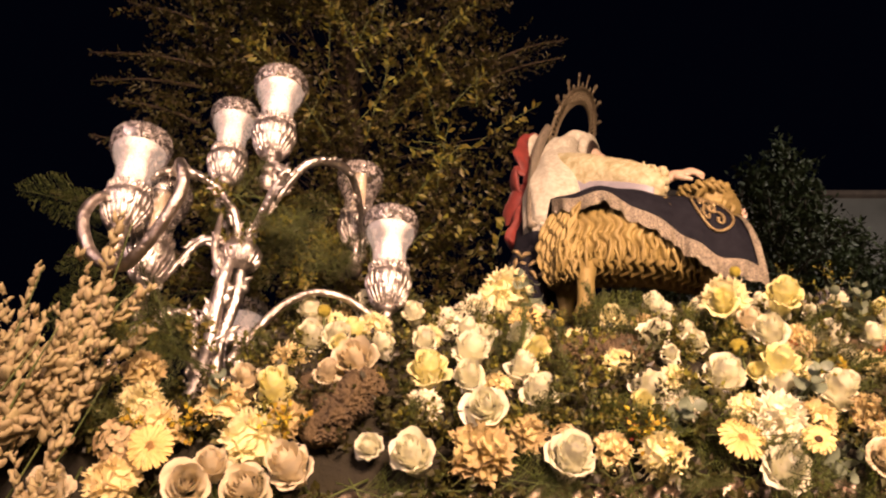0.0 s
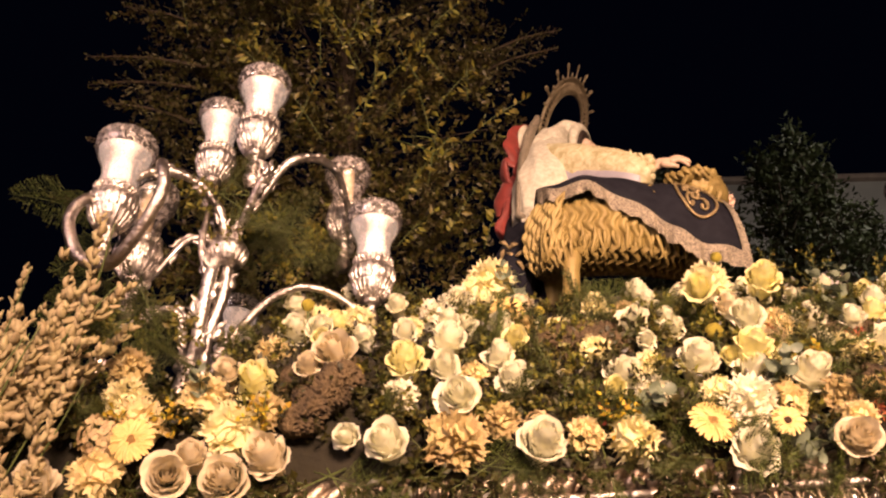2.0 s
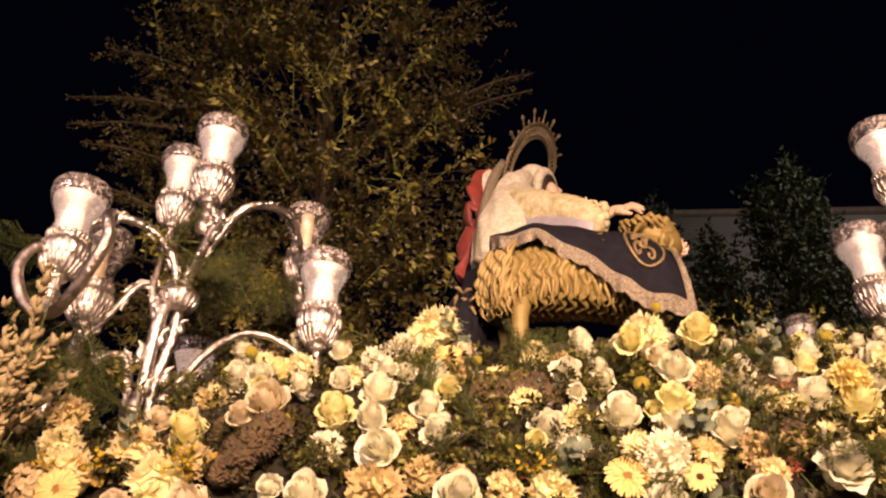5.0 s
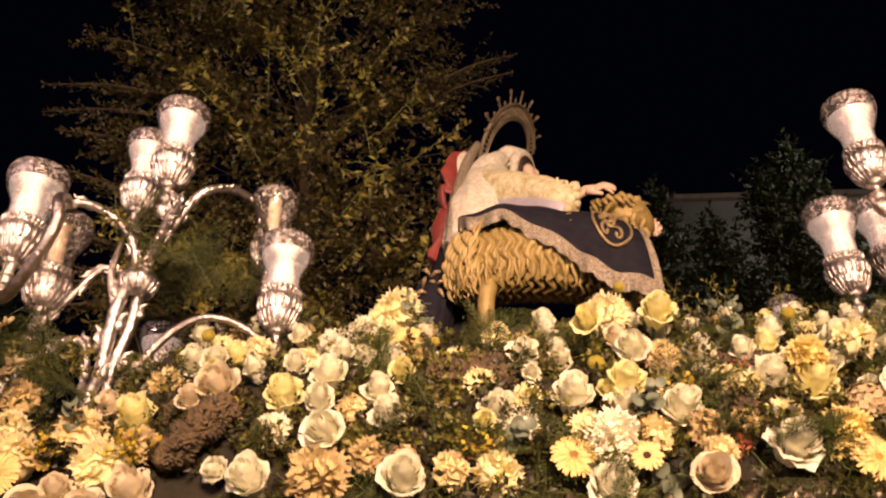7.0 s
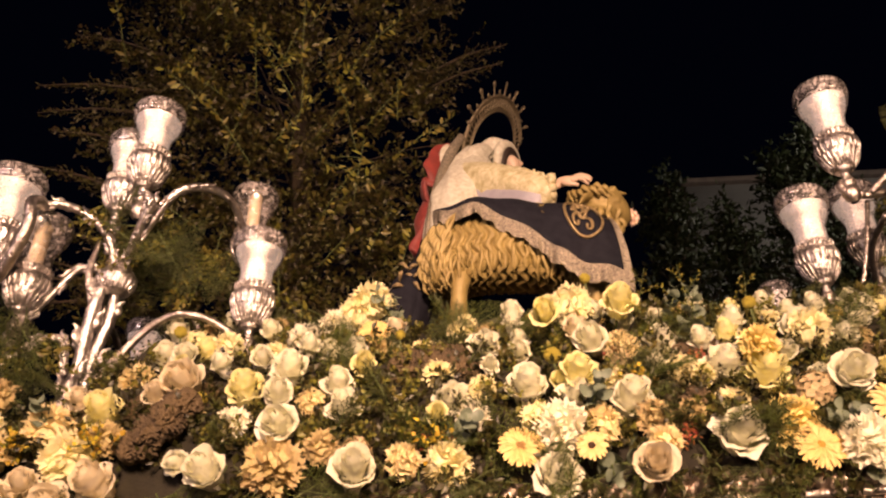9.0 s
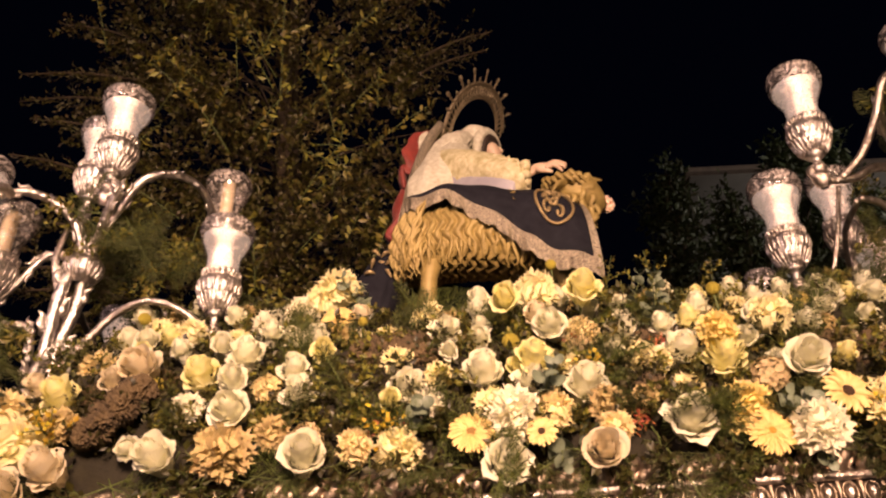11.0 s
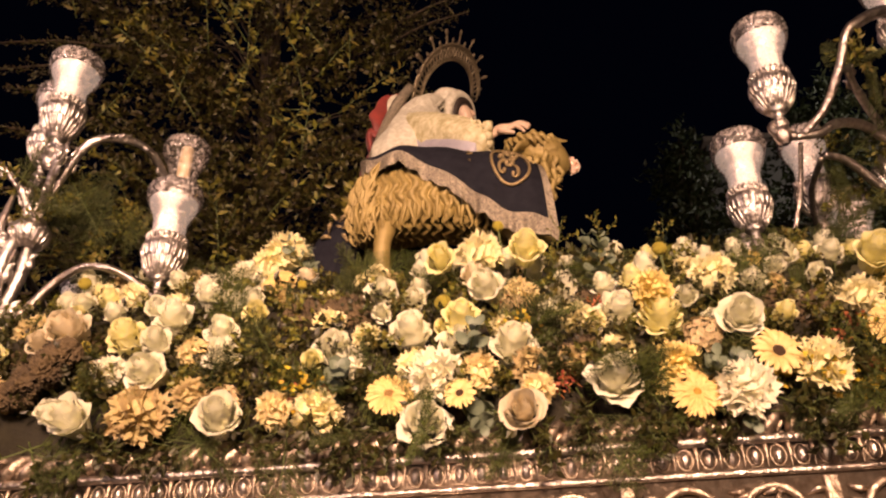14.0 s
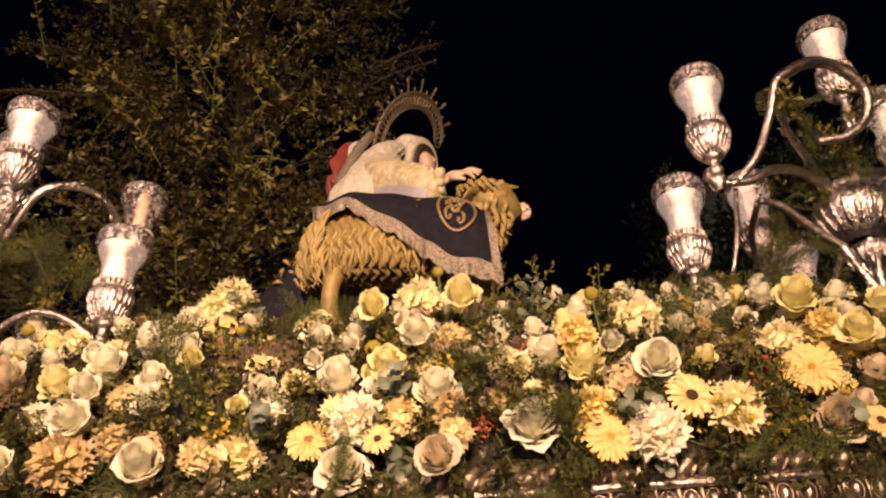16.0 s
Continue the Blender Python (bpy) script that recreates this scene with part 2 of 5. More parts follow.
            res.append(0.5 * (2 * p[i] + (p[i + 1] - p[i - 1]) * t + (2 * p[i - 1] - 5 * p[i] + 4 * p[i + 1] - p[i + 2]) * t * t
                              + (3 * p[i] - p[i - 1] - 3 * p[i + 1] + p[i + 2]) * t ** 3))
    return res + [p[-2]]


def tube(pts, radii, seg=10, per=6, flat=1.0, cap=True):
    """A tube along a smooth path; radii is a number or a row of numbers spread along it."""
    path = smooth_path(pts, per) if per > 1 else [Vector(q) for q in pts]
    n = len(path)
    radii = [radii] if isinstance(radii, (int, float)) else list(radii)
    verts, faces = [], []
    side = None
    for i, q in enumerate(path):
        d = (path[min(i + 1, n - 1)] - path[max(i - 1, 0)]).normalized()
        if side is None:
            side = d.orthogonal().normalized()
        side = (side - d * side.dot(d)).normalized()
        up = d.cross(side)
        k = i / (n - 1) * (len(radii) - 1)
        a = min(int(k), max(len(radii) - 2, 0))
        r = radii[0] if len(radii) == 1 else radii[a] * (1 - k + a) + radii[a + 1] * (k - a)
        for s in range(seg):
            w = s / seg * math.tau
            verts.append(tuple(q + side * (r * math.cos(w)) + up * (r * flat * math.sin(w))))
    for i in range(n - 1):
        for s in range(seg):
            a, b = i * seg + s, i * seg + (s + 1) % seg
            faces.append((a, b, b + seg, a + seg))
    if cap:
        faces.append(tuple(range(seg - 1, -1, -1)))
        faces.append(tuple(range((n - 1) * seg, n * seg)))
    return verts, faces


def blob(centre, radii, turn=None, seg=20, rings=12, bumpy=0.0, freq=3.0):
    c = Vector(centre)
    rot = (turn or Matrix.Identity(4)).to_3x3()

    def fn(u, v):
        a, b = u * math.tau, (v - 0.5) * math.pi * 0.999
        q = Vector((math.cos(a) * math.cos(b), math.sin(a) * math.cos(b), math.sin(b)))
        k = 1 + bumpy * noise.noise(q * freq)
        return c + rot @ Vector((q.x * radii[0] * k, q.y * radii[1] * k, q.z * radii[2] * k))
    return surf(fn, seg, rings, True)


def moved(vf, m):
    return [tuple(m @ Vector(v)) for v in vf[0]], vf[1]


def mesh_of(name, pieces, mats, smooth=True):
    """One mesh out of (verts, faces) or (verts, faces, slot) pieces."""
    verts, faces, slots = [], [], []
    for p in pieces:
        base = len(verts)
        verts.extend(p[0])
        slot = p[2] if len(p) > 2 else 0
        for f in p[1]:
            faces.append(tuple(i + base for i in f))
            slots.append(slot)
    me = bpy.data.meshes.new(name)
    me.from_pydata(verts, [], faces)
    for m in (mats if isinstance(mats, (list, tuple)) else [mats]):
        me.materials.append(m)
    me.polygons.foreach_set("material_index", slots)
    me.polygons.foreach_set("use_smooth", [smooth] * len(faces))
    me.update()
    return me


def put(name, me, parent, m=None, label=""):
    """Links one mesh as a part of a thing or of a part."""
    ob = new(name, me)
    ob.parent = parent
    if m is not None:
        ob.matrix_basis = m
    return tagged(ob, label)


def part(name, pieces, material, parent, label="", smooth=True, m=None):
    return put(name, mesh_of(name, pieces, material, smooth), parent, m, label)


def thing(name, label, category, group="", kind="", at=None):
    ob = new(name)
    ob.empty_display_size = 0.05
    if at is not None:
        ob.matrix_basis = at
    return tagged(ob, label, category, group, kind)


def box(x0, x1, y0, y1, z0, z1, bevel=0.0):
    bm = bmesh.new()
    bmesh.ops.create_cube(bm, size=1)
    bmesh.ops.transform(bm, matrix=Matrix.LocRotScale(((x0 + x1) / 2, (y0 + y1) / 2, (z0 + z1) / 2), None, (x1 - x0, y1 - y0, z1 - z0)), verts=bm.verts)
    if bevel:
        bmesh.ops.bevel(bm, geom=bm.edges, offset=bevel, segments=2, profile=0.5, affect="EDGES")
    vf = [tuple(v.co) for v in bm.verts], [tuple(v.index for v in f.verts) for f in bm.faces]
    bm.free()
    return vf


def facing(place, axis, spin=0.0, size=1.0):
    """A pose whose z axis points along axis."""
    q = Vector(axis).normalized().to_track_quat("Z", "Y").to_matrix().to_4x4()
    return Matrix.Translation(place) @ q @ Matrix.Rotation(spin, 4, "Z") @ Matrix.Scale(size, 4)


def copy_sized(first, m):
    """A copy of a built thing at the pose m, whose scale is the copy's own."""
    return copy_thing(first, m @ Matrix.Scale(1 / first.matrix_basis.to_scale().x, 4))


# ---- setting: ground, far street ----
def ground_z(u, v):
    return (u - 0.5) * 900, (v - 0.5) * 900, 0.0


tagged(new("ground", mesh_of("ground", [surf(ground_z, 8, 8)], M["asphalt"])), "dark asphalt street at night", "street", kind="structure")

# ---- the float ----
X0, X1, Y0, Y1 = -0.95, 1.95, 1.30, 4.30
flt = thing("procession_float", "procession float with embossed silver rim and dark cloth skirt", "float", at=pose(0, -0.025, 0.250, 0, -2.4, 0))
part("deck", [box(X0, X1, Y0 + 0.05, Y1, 1.50, 1.58)], M["bark"], flt)
part("skirt", [surf(lambda u, v: (X0 + 0.06 + 0.02 * math.sin(u * 150), 1.42 + (Y1 - 1.5) * u, -0.25 + 1.74 * v), 240, 3), surf(lambda u, v: (X1 - 0.06 + 0.02 * math.sin(u * 150), 1.42 + (Y1 - 1.5) * u, -0.25 + 1.74 * v), 240, 3), surf(lambda u, v: (X0 + 0.05 + (X1 - X0 - 0.1) * u, 1.40 + 0.02 * math.sin(u * 160), -0.25 + 1.48 * v), 320, 4)], M["skirt_cloth"], flt, "dark velvet skirt in folds")
part("inner_frame", [box(X0 + 0.1, X1 - 0.1, 1.45, Y1 - 0.1, -0.26, 1.5)], M["skirt_cloth"], flt)
# cornice: torus ledge, egg band, hollow, panel
part("ledge", [tube([(X0, 1.313, 1.607), (0.5, 1.313, 1.607), (X1, 1.313, 1.607)], 0.008, 10, 2)], M["silver_plain"], flt, "polished silver moulding")
part("ledge", [tube([(X0, 1.322, 1.557), (0.5, 1.322, 1.557), (X1, 1.322, 1.557)], 0.006, 10, 2)], M["silver_plain"], flt, "polished silver moulding")
part("egg_band", [box(X0, X1, 1.322, 1.36, 1.558, 1.603)], M["silver_rim"], flt)
part("cornice", [box(X0, X1, 1.33, 1.39, 1.604, 1.625, 0.003)], M["silver_rim"], flt)
egg = mesh_of("egg", [blob((0, 0, 0), (0.0075, 0.008, 0.013), None, 10, 8)], M["silver_plain"])
ring_pts = [(0.0125 * math.cos(a), 0, 0.0165 * math.sin(a)) for a in [k * math.tau / 14 for k in range(15)]]
egg_ring = mesh_of("egg_ring", [tube(ring_pts, 0.0016, 5, 1, cap=False)], M["silver_rim"])
dart = mesh_of("dart", [tube([(0, 0, 0.018), (0, -0.002, 0), (0, 0, -0.02)], [0.005, 0.003, 0.001], 6, 3)], M["silver_rim"])
step = 0.0365
for i in range(int((X1 - X0) / step)):
    x = X0 + 0.02 + i * step
    put("egg", egg, flt, pose(x, 1.318, 1.581))
    put("egg_ring", egg_ring, flt, pose(x, 1.319, 1.581))
    put("dart", dart, flt, pose(x + step / 2, 1.318, 1.581))
gad = mesh_of("gadroon", [tube([(-0.016, 0.0, 0.0), (-0.012, -0.010, 0.014), (0.008, -0.003, 0.034), (0.026, 0.024, 0.052)], [0.009, 0.017, 0.016, 0.006], 10, 4, 0.7), tube([(-0.002, -0.004, 0.004), (0.010, -0.010, 0.020), (0.026, 0.004, 0.040)], [0.003, 0.005, 0.002], 6, 3)], M["silver_rim"])
for i in range(80):
    put("gadroon", gad, flt, pose(X0 + 0.02 + i * 0.036, 1.326, 1.612, 0, 0, 8 * math.sin(i * 2.1)))
# frieze of scroll panels under the cornice
part("frieze", [box(X0, X1, 1.327, 1.40, 1.24, 1.552)], M["silver_rim"], flt, "embossed silver frieze")


def scroll(cx, cz, r, turns, way):
    pts = []
    for k in range(int(turns * 36) + 1):
        a = k / 36 * math.tau
        q = r * (1 - 0.85 * k / (turns * 36))
        pts.append((cx + way * q * math.cos(a), 1.321 - 0.006 * k / (turns * 36), cz + q * math.sin(a)))
    return tube(pts, [0.006, 0.010, 0.006], 7, 1)


pan = [scroll(-0.07, 0.0, 0.055, 1.7, 1), scroll(0.07, 0.0, 0.055, 1.7, -1), scroll(-0.07, -0.11, 0.045, 1.6, -1), scroll(0.07, -0.11, 0.045, 1.6, 1)]
for a in range(7):
    w = math.pi * (0.1 + 0.8 * a / 6)
    pan.append(tube([(0.012 * math.cos(w), 1.321, -0.03 + 0.012 * math.sin(w)), (0.035 * math.cos(w), 1.311, -0.03 + 0.035 * math.sin(w)), (0.055 * math.cos(w), 1.323, -0.03 + 0.055 * math.sin(w))], [0.004, 0.009, 0.002], 7, 3))
leafy = random.Random(17)
for k in range(46):
    cx, cz, a = leafy.uniform(-0.14, 0.14), leafy.uniform(-0.17, 0.055), leafy.uniform(0, math.tau)
    dx, dz = 0.017 * math.cos(a), 0.017 * math.sin(a)
    pan.append(tube([(cx - dx, 1.327, cz - dz), (cx - dz * 0.3, 1.319, cz + dx * 0.3), (cx + dx, 1.325, cz + dz)], [0.002, 0.0065, 0.002], 6, 3))
relief = mesh_of("relief", pan, M["silver_rim"])
border = mesh_of("panel_border", [box(-0.012, 0.012, 1.315, 1.34, -0.22, 0.055, 0.003)], M["silver_rim"])
for i in range(9):
    x = X0 + 0.16 + i * 0.315
    put("relief", relief, flt, pose(x, 0, 1.487))
    put("panel_border", border, flt, pose(x + 0.1575, 0, 1.492))

# ---- mound of moss and cork ----
FY = [1.184, 1.207, 1.214, 1.242, 1.318, 1.401, 1.485, 1.57, 1.659, 1.852, 2.7, 4.2]
MY = [1.308, 1.309, 1.333, 1.413, 1.496, 1.582, 1.67, 1.864, 2.7, 4.2]
MZ = [1.893, 1.981, 2.062, 2.168, 2.255, 2.335, 2.4, 2.451, 2.6, 2.6]
FZ = [1.801, 1.887, 1.95, 2.007, 2.131, 2.225, 2.309, 2.389, 2.454, 2.505, 2.65, 2.65]


def mound_z(x, y):
    """The height of the moss under the blooms."""
    z = float(np.interp(y, MY, MZ))
    z -= 0.20 * min(max((-0.38 - x) / 0.12, 0), 1) * min(max((y - 1.33) / 0.10, 0), 1)
    return z + 0.018 * noise.noise((x * 6, y * 6, 0.3)) + 0.008 * noise.noise((x * 22, y * 22, 1.3))


def mound_pt(u, v):
    x = X0 + 0.04 + (X1 - X0 - 0.08) * u
    y = 1.312 + (4.1 - 1.312) * v ** 1.8
    return x, y, max(mound_z(x, y), 1.875) if 0 < v < 1 and 0 < u < 1 else 1.845


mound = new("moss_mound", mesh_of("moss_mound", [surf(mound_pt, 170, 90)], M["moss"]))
tagged(mound, "dark mossy mound under the flowers", "moss mound", kind="structure")
rnd = random.Random(7)


def cork_piece(place, size, axis, seed):
    """A rough slab of cork bark, furrowed along its length."""
    lx, ly, lz = size

    def fn(u, v):
        a = u * math.tau
        t = v * 2 - 1
        k = (1 - abs(t) ** 5) ** 0.5 if abs(t) < 1 else 0
        q = Vector((t * lx / 2, k * ly / 2 * math.cos(a), k * lz / 2 * math.sin(a)))
        w = 0.35 * noise.noise((t * 4 + seed, math.cos(a) * 2, math.sin(a) * 2)) - 0.75 * abs(noise.noise((t * 6 + seed, math.cos(a) * 7, math.sin(a) * 7))) + 0.35 * noise.noise((t * 22 + seed, math.cos(a) * 9, math.sin(a) * 9)) + 0.2
        q.y *= 1 + w
        q.z *= 1 + w
        return q
    ob = new("cork_bark", mesh_of("cork_bark", [surf(fn, 90, 110, True)], M["cork"]))
    ob.matrix_basis = Matrix.Translation(place) @ Euler([radians(a) for a in axis]).to_matrix().to_4x4()
    return tagged(ob, "rough brown cork bark piece among the flowers", "cork bark", "cork pieces")


cork_piece((-0.25, 1.379, 2.113), (0.30, 0.075, 0.05), (52, -14, 8), 1.0)
cork_piece((-0.178, 1.296, 2.054), (0.18, 0.08, 0.055), (42, -48, 12), 2.2)
cork_piece((0.33, 1.435, 2.207), (0.20, 0.10, 0.05), (54, 3, 0), 3.1)
cork_piece((0.34, 1.47, 2.235), (0.22, 0.08, 0.05), (54, -5, 5), 8.3)
cork_piece((0.81, 1.323, 2.06), (0.12, 0.07, 0.04), (57, -30, 0), 4.4)
cork_piece((1.26, 1.41, 2.181), (0.16, 0.08, 0.04), (54, 6, 0), 5.7)
cork_piece((0.90, 1.47, 2.235), (0.14, 0.07, 0.04), (47, 2, 0), 6.9)

# ---- flowers ----


def petal_sheet(r0, r1, h, half, curl, lip, nu=8, nv=6, wave=0.02, seed=0.0):
    """A cupped petal as a sector of a cup that rolls outward at the lip."""
    def fn(u, v):
        s = u * 2 - 1
        w = v * (1 - 0.16 * s * s)
        a = s * half * (0.35 + 0.65 * math.sin(min(w, 1) * math.pi * 0.56))
        r = r0 + (r1 - r0) * w ** 0.75 + curl * max(w - 0.6, 0) ** 2
        z = h * w - lip * max(w - 0.72, 0) ** 1.5
        r += wave * noise.noise((s * 2.3 + seed, w * 2.0, seed))
        z += wave * noise.noise((s * 3.1, w * 2.0, seed + 5))
        return r * math.cos(a), r * math.sin(a), z
    return surf(fn, nu, nv)


def heart_sheet(seed):
    """The rolled bud in the middle: a spiral sheet that leans inward at its lip."""
    def fn(u, v):
        a = u * math.tau * 2.8 + seed
        r = (0.015 + 0.150 * u) * (0.70 + 0.55 * math.sin(v * 2.3)) + 0.006 * math.sin(a * 2.3 + seed)
        z = 0.20 + (0.82 - 0.10 * u * u + 0.03 * math.sin(a * 1.4 + seed)) * v
        return r * math.cos(a), r * math.sin(a), z
    return surf(fn, 64, 5)


PETALS = {}
# whorls from the bud outward: foot radius, lip radius, height, half angle, curl, droop, ripple, petals
WHORLS = ((0.06, 0.185, 0.98, 1.45, 0.02, 0.03, 0.02, 3), (0.09, 0.245, 0.93, 1.25, 0.08, 0.06, 0.03, 4), (0.11, 0.305, 0.86, 1.12, 0.22, 0.16, 0.045, 5),
          (0.13, 0.36, 0.76, 1.05, 0.42, 0.34, 0.06, 5), (0.15, 0.41, 0.62, 0.98, 0.70, 0.60, 0.08, 6))


def rose_meshes(material, seed):
    key = (material.name, seed)
    if key not in PETALS:
        PETALS[key] = (
            mesh_of("heart", [heart_sheet(seed)], material),
            [mesh_of("petal", [petal_sheet(r0, r1, h, half, curl, lip, 10, 7, wave, seed + k * 1.7)], material) for k, (r0, r1, h, half, curl, lip, wave, n) in enumerate(WHORLS)],
            mesh_of("stem", [tube([(0, 0, 0.08), (0, 0, -0.3), (0.02, 0.03, -1.3)], [0.07, 0.035, 0.03], 6, 3)], M["stem"]))
    return PETALS[key]


def rose(material, label, group, seed, tight):
    """A rose, one wide: rolled bud and five whorls of petals on a stem."""
    ob = thing("rose", label, "rose", group)
    heart, whorls, stem = rose_meshes(material, seed)
    put("heart", heart, ob)
    for ring, (me, row) in enumerate(zip(whorls, WHORLS)):
        n = row[-1]
        for k in range(n):
            w = (k + 0.30 * rnd.uniform(-1, 1)) / n * math.tau + ring * 0.9 + seed
            lean = rnd.uniform(-0.09, 0.12) * (0.4 + 0.25 * ring) - 0.10 * tight * (ring / 4)
            put("petal", me, ob, Matrix.Rotation(w, 4, "Z") @ Matrix.Rotation(lean, 4, "Y") @ Matrix.Scale(rnd.uniform(0.92, 1.06) - 0.05 * tight * (ring > 2), 4))
    put("stem", stem, ob)
    return ob


def carnation(material, label, group, seed, name="carnation", category="carnation"):
    """A carnation, one wide: a ball of ruffled, toothed petals over a calyx."""
    r = random.Random(seed)
    ob = thing(name, label, category, group)
    pieces = [blob((0, 0, 0.08), (0.41, 0.41, 0.39), None, 34, 20, 0.25, 4)]
    for k in range(30):
        el = math.asin(0.02 + 0.98 * (k + 0.5) / 30)
        az = k * 2.39996 + r.uniform(-0.3, 0.3)
        d = Vector((math.cos(az) * math.cos(el), math.sin(az) * math.cos(el), math.sin(el)))
        m = d.to_track_quat("X", "Z").to_matrix().to_4x4() @ Matrix.Rotation(r.uniform(0, math.tau), 4, "X")
        ln, sd = r.uniform(0.47, 0.53) * (1 - 0.10 * d.z), r.uniform(0, 50)

        def fn(u, v):
            s = u * 2 - 1
            w = v * (1 - 0.08 * (1 + math.cos(u * 34)) * (v > 0.99))
            wid = 0.03 + 0.40 * w ** 1.2
            return 0.05 + ln * w - 0.05 * s * s * w, s * wid, 0.085 * w * w * math.sin(s * 3.4 + sd) + 0.06 * w * noise.noise((s * 2, w * 2, sd)) + 0.05 * s * s * w
        pieces.append(moved(surf(fn, 12, 4), Matrix.Translation((0, 0, 0.10)) @ m))
    tagged(part("bloom", pieces, material, ob), kind="stuff")
    part("calyx", [lathe([(0.03, -0.35), (0.08, -0.28), (0.11, -0.05), (0.13, 0.12)], 10), tube([(0, 0, -0.3), (0, 0, -0.8), (0, 0.05, -1.5)], 0.03, 6, 2)], M["stem"], ob)
    return ob


def gerbera(ray, disc, label, group, double, eye=0.20, rays=26):
    """A gerbera, one wide: ray petals round a rough disc."""
    wide = 0.052 if double else 0.068
    ob = thing("gerbera", label, "daisy", group)

    def fn(u, v):
        s = u * 2 - 1
        w = wide * math.sin(math.pi * (0.16 + 0.76 * v)) ** 0.5
        return 0.10 + 0.40 * v, s * w, 0.05 + 0.09 * math.sin(v * 2.4) - 0.05 * v * v - 0.02 * (1 - s * s)
    me = mesh_of("ray_petal", [surf(fn, 3, 5)], ray)
    for ring, (n, s, up) in enumerate(((rays, 1.0, 0.0), (rays - 4, 0.86, 0.10)) + (((rays - 6, 0.72, 0.24), (rays - 10, 0.58, 0.40), (16, 0.44, 0.60)) if double else ())):
        for k in range(n):
            put("ray_petal", me, ob, Matrix.Rotation((k + rnd.uniform(-0.25, 0.25)) / n * math.tau + ring, 4, "Z") @ Matrix.Rotation(-up + rnd.uniform(-0.08, 0.08), 4, "Y") @ Matrix.Scale(s * rnd.uniform(0.93, 1.04), 4))
    part("disc", [blob((0, 0, 0.06 if eye < 0.25 else 0.17), (eye, eye, 0.07), None, 24, 8, 0.15, 9)], disc, ob)
    part("stem", [tube([(0, 0, 0.06), (0, 0, -0.4), (0.03, 0.04, -1.4)], [0.09, 0.035, 0.03], 6, 3)], M["stem"], ob)
    return ob


def hydrangea(label, group):
    """A cluster, one wide, of small four-petalled florets."""
    r = random.Random(21)
    ob = thing("hydrangea", label, "hydrangea", group)
    pieces, stalks = [], []
    for k in range(34):
        el = math.asin(0.05 + 0.95 * (k + 0.5) / 34)
        az = k * 2.39996
        d = Vector((math.cos(az) * math.cos(el), math.sin(az) * math.cos(el), math.sin(el) * 0.8))
        m = facing(d * r.uniform(0.38, 0.46), d + Vector((r.uniform(-0.4, 0.4), r.uniform(-0.4, 0.4), 0)), r.uniform(0, 3))
        for p in range(4):
            def fn(u, v):
                s = u * 2 - 1
                w = 0.065 * math.sin(math.pi * (0.1 + 0.85 * v)) ** 0.5
                return 0.01 + 0.11 * v, s * w, 0.03 * v * v + 0.02 * noise.noise((s * 2, v * 2, k + p))
            pieces.append(moved(surf(fn, 3, 3), m @ Matrix.Rotation(p * math.pi / 2, 4, "Z")))
        stalks.append(tube([(0, 0, -0.2), d * 0.2, d * 0.4], 0.012, 4, 2))
    tagged(part("floret_head", pieces, M["tan_floret"], ob), kind="stuff")
    part("stalk_base", stalks + [tube([(0, 0, -0.1), (0, 0, -0.8), (0, 0.05, -1.4)], 0.03, 6, 2)], M["stem"], ob)
    return ob


def craspedia(label, group):
    ob = thing("craspedia", label, "billy button", group)
    part("head", [blob((0, 0, 0.5), (0.5, 0.5, 0.48), None, 26, 18, 0.16, 11)], M["ball_yellow"], ob)
    part("stem", [tube([(0, 0, 0.1), (0.05, 0.05, -1.0), (0.1, 0.3, -3.4)], 0.085, 6, 3)], M["stem"], ob)
    return ob


def bloom_axis(x, y, z):
    up = 0.19 + (y - 1.21) * 1.55
    return Vector((rnd.uniform(-0.42, 0.42), -1.0, up + rnd.uniform(-0.25, 0.50)))


BLOOMS = []


def plant(maker, rows, variants, depth, tilt=1.0, grow=1.0):
    """Sets one bloom at each row (x, y, z of its face, width), copying a few built ones."""
    made = []
    for i, (x, y, z, d) in enumerate(rows):
        ax = bloom_axis(x, y, z).normalized()
        BLOOMS.append((x, y))
        d *= grow
        if tilt < 1:
            ax = Vector((ax.x * 0.5, -1, ax.z * tilt)).normalized()
        m = facing(Vector((x, y, z)) - ax * d * depth, ax, rnd.uniform(0, 6), d)
        if i < variants:
            ob = maker(i)
            ob.matrix_basis = m
            made.append(ob)
        else:
            copy_sized(made[i % variants], m)


WHITE_ROSES = [
    (-0.28, 1.486, 2.28, 0.085), (0.055, 1.317, 2.175, 0.086), (0.047, 1.278, 2.111, 0.07), (0.088, 1.503, 2.292, 0.057),
    (0.171, 1.291, 2.085, 0.076), (0.07, 1.215, 2.03, 0.088), (-0.127, 1.267, 1.976, 0.051), (-0.051, 1.211, 1.949, 0.088),
    (0.21, 1.223, 1.949, 0.095), (0.56, 1.236, 1.933, 0.087), (0.438, 1.435, 2.263, 0.076), (0.446, 1.389, 2.196, 0.048),
    (0.377, 1.316, 2.1, 0.077), (0.269, 1.372, 2.106, 0.051), (0.519, 1.317, 2.126, 0.095), (0.609, 1.297, 2.093, 0.081),
    (0.708, 1.292, 2.086, 0.093), (0.654, 1.388, 2.249, 0.09),
]
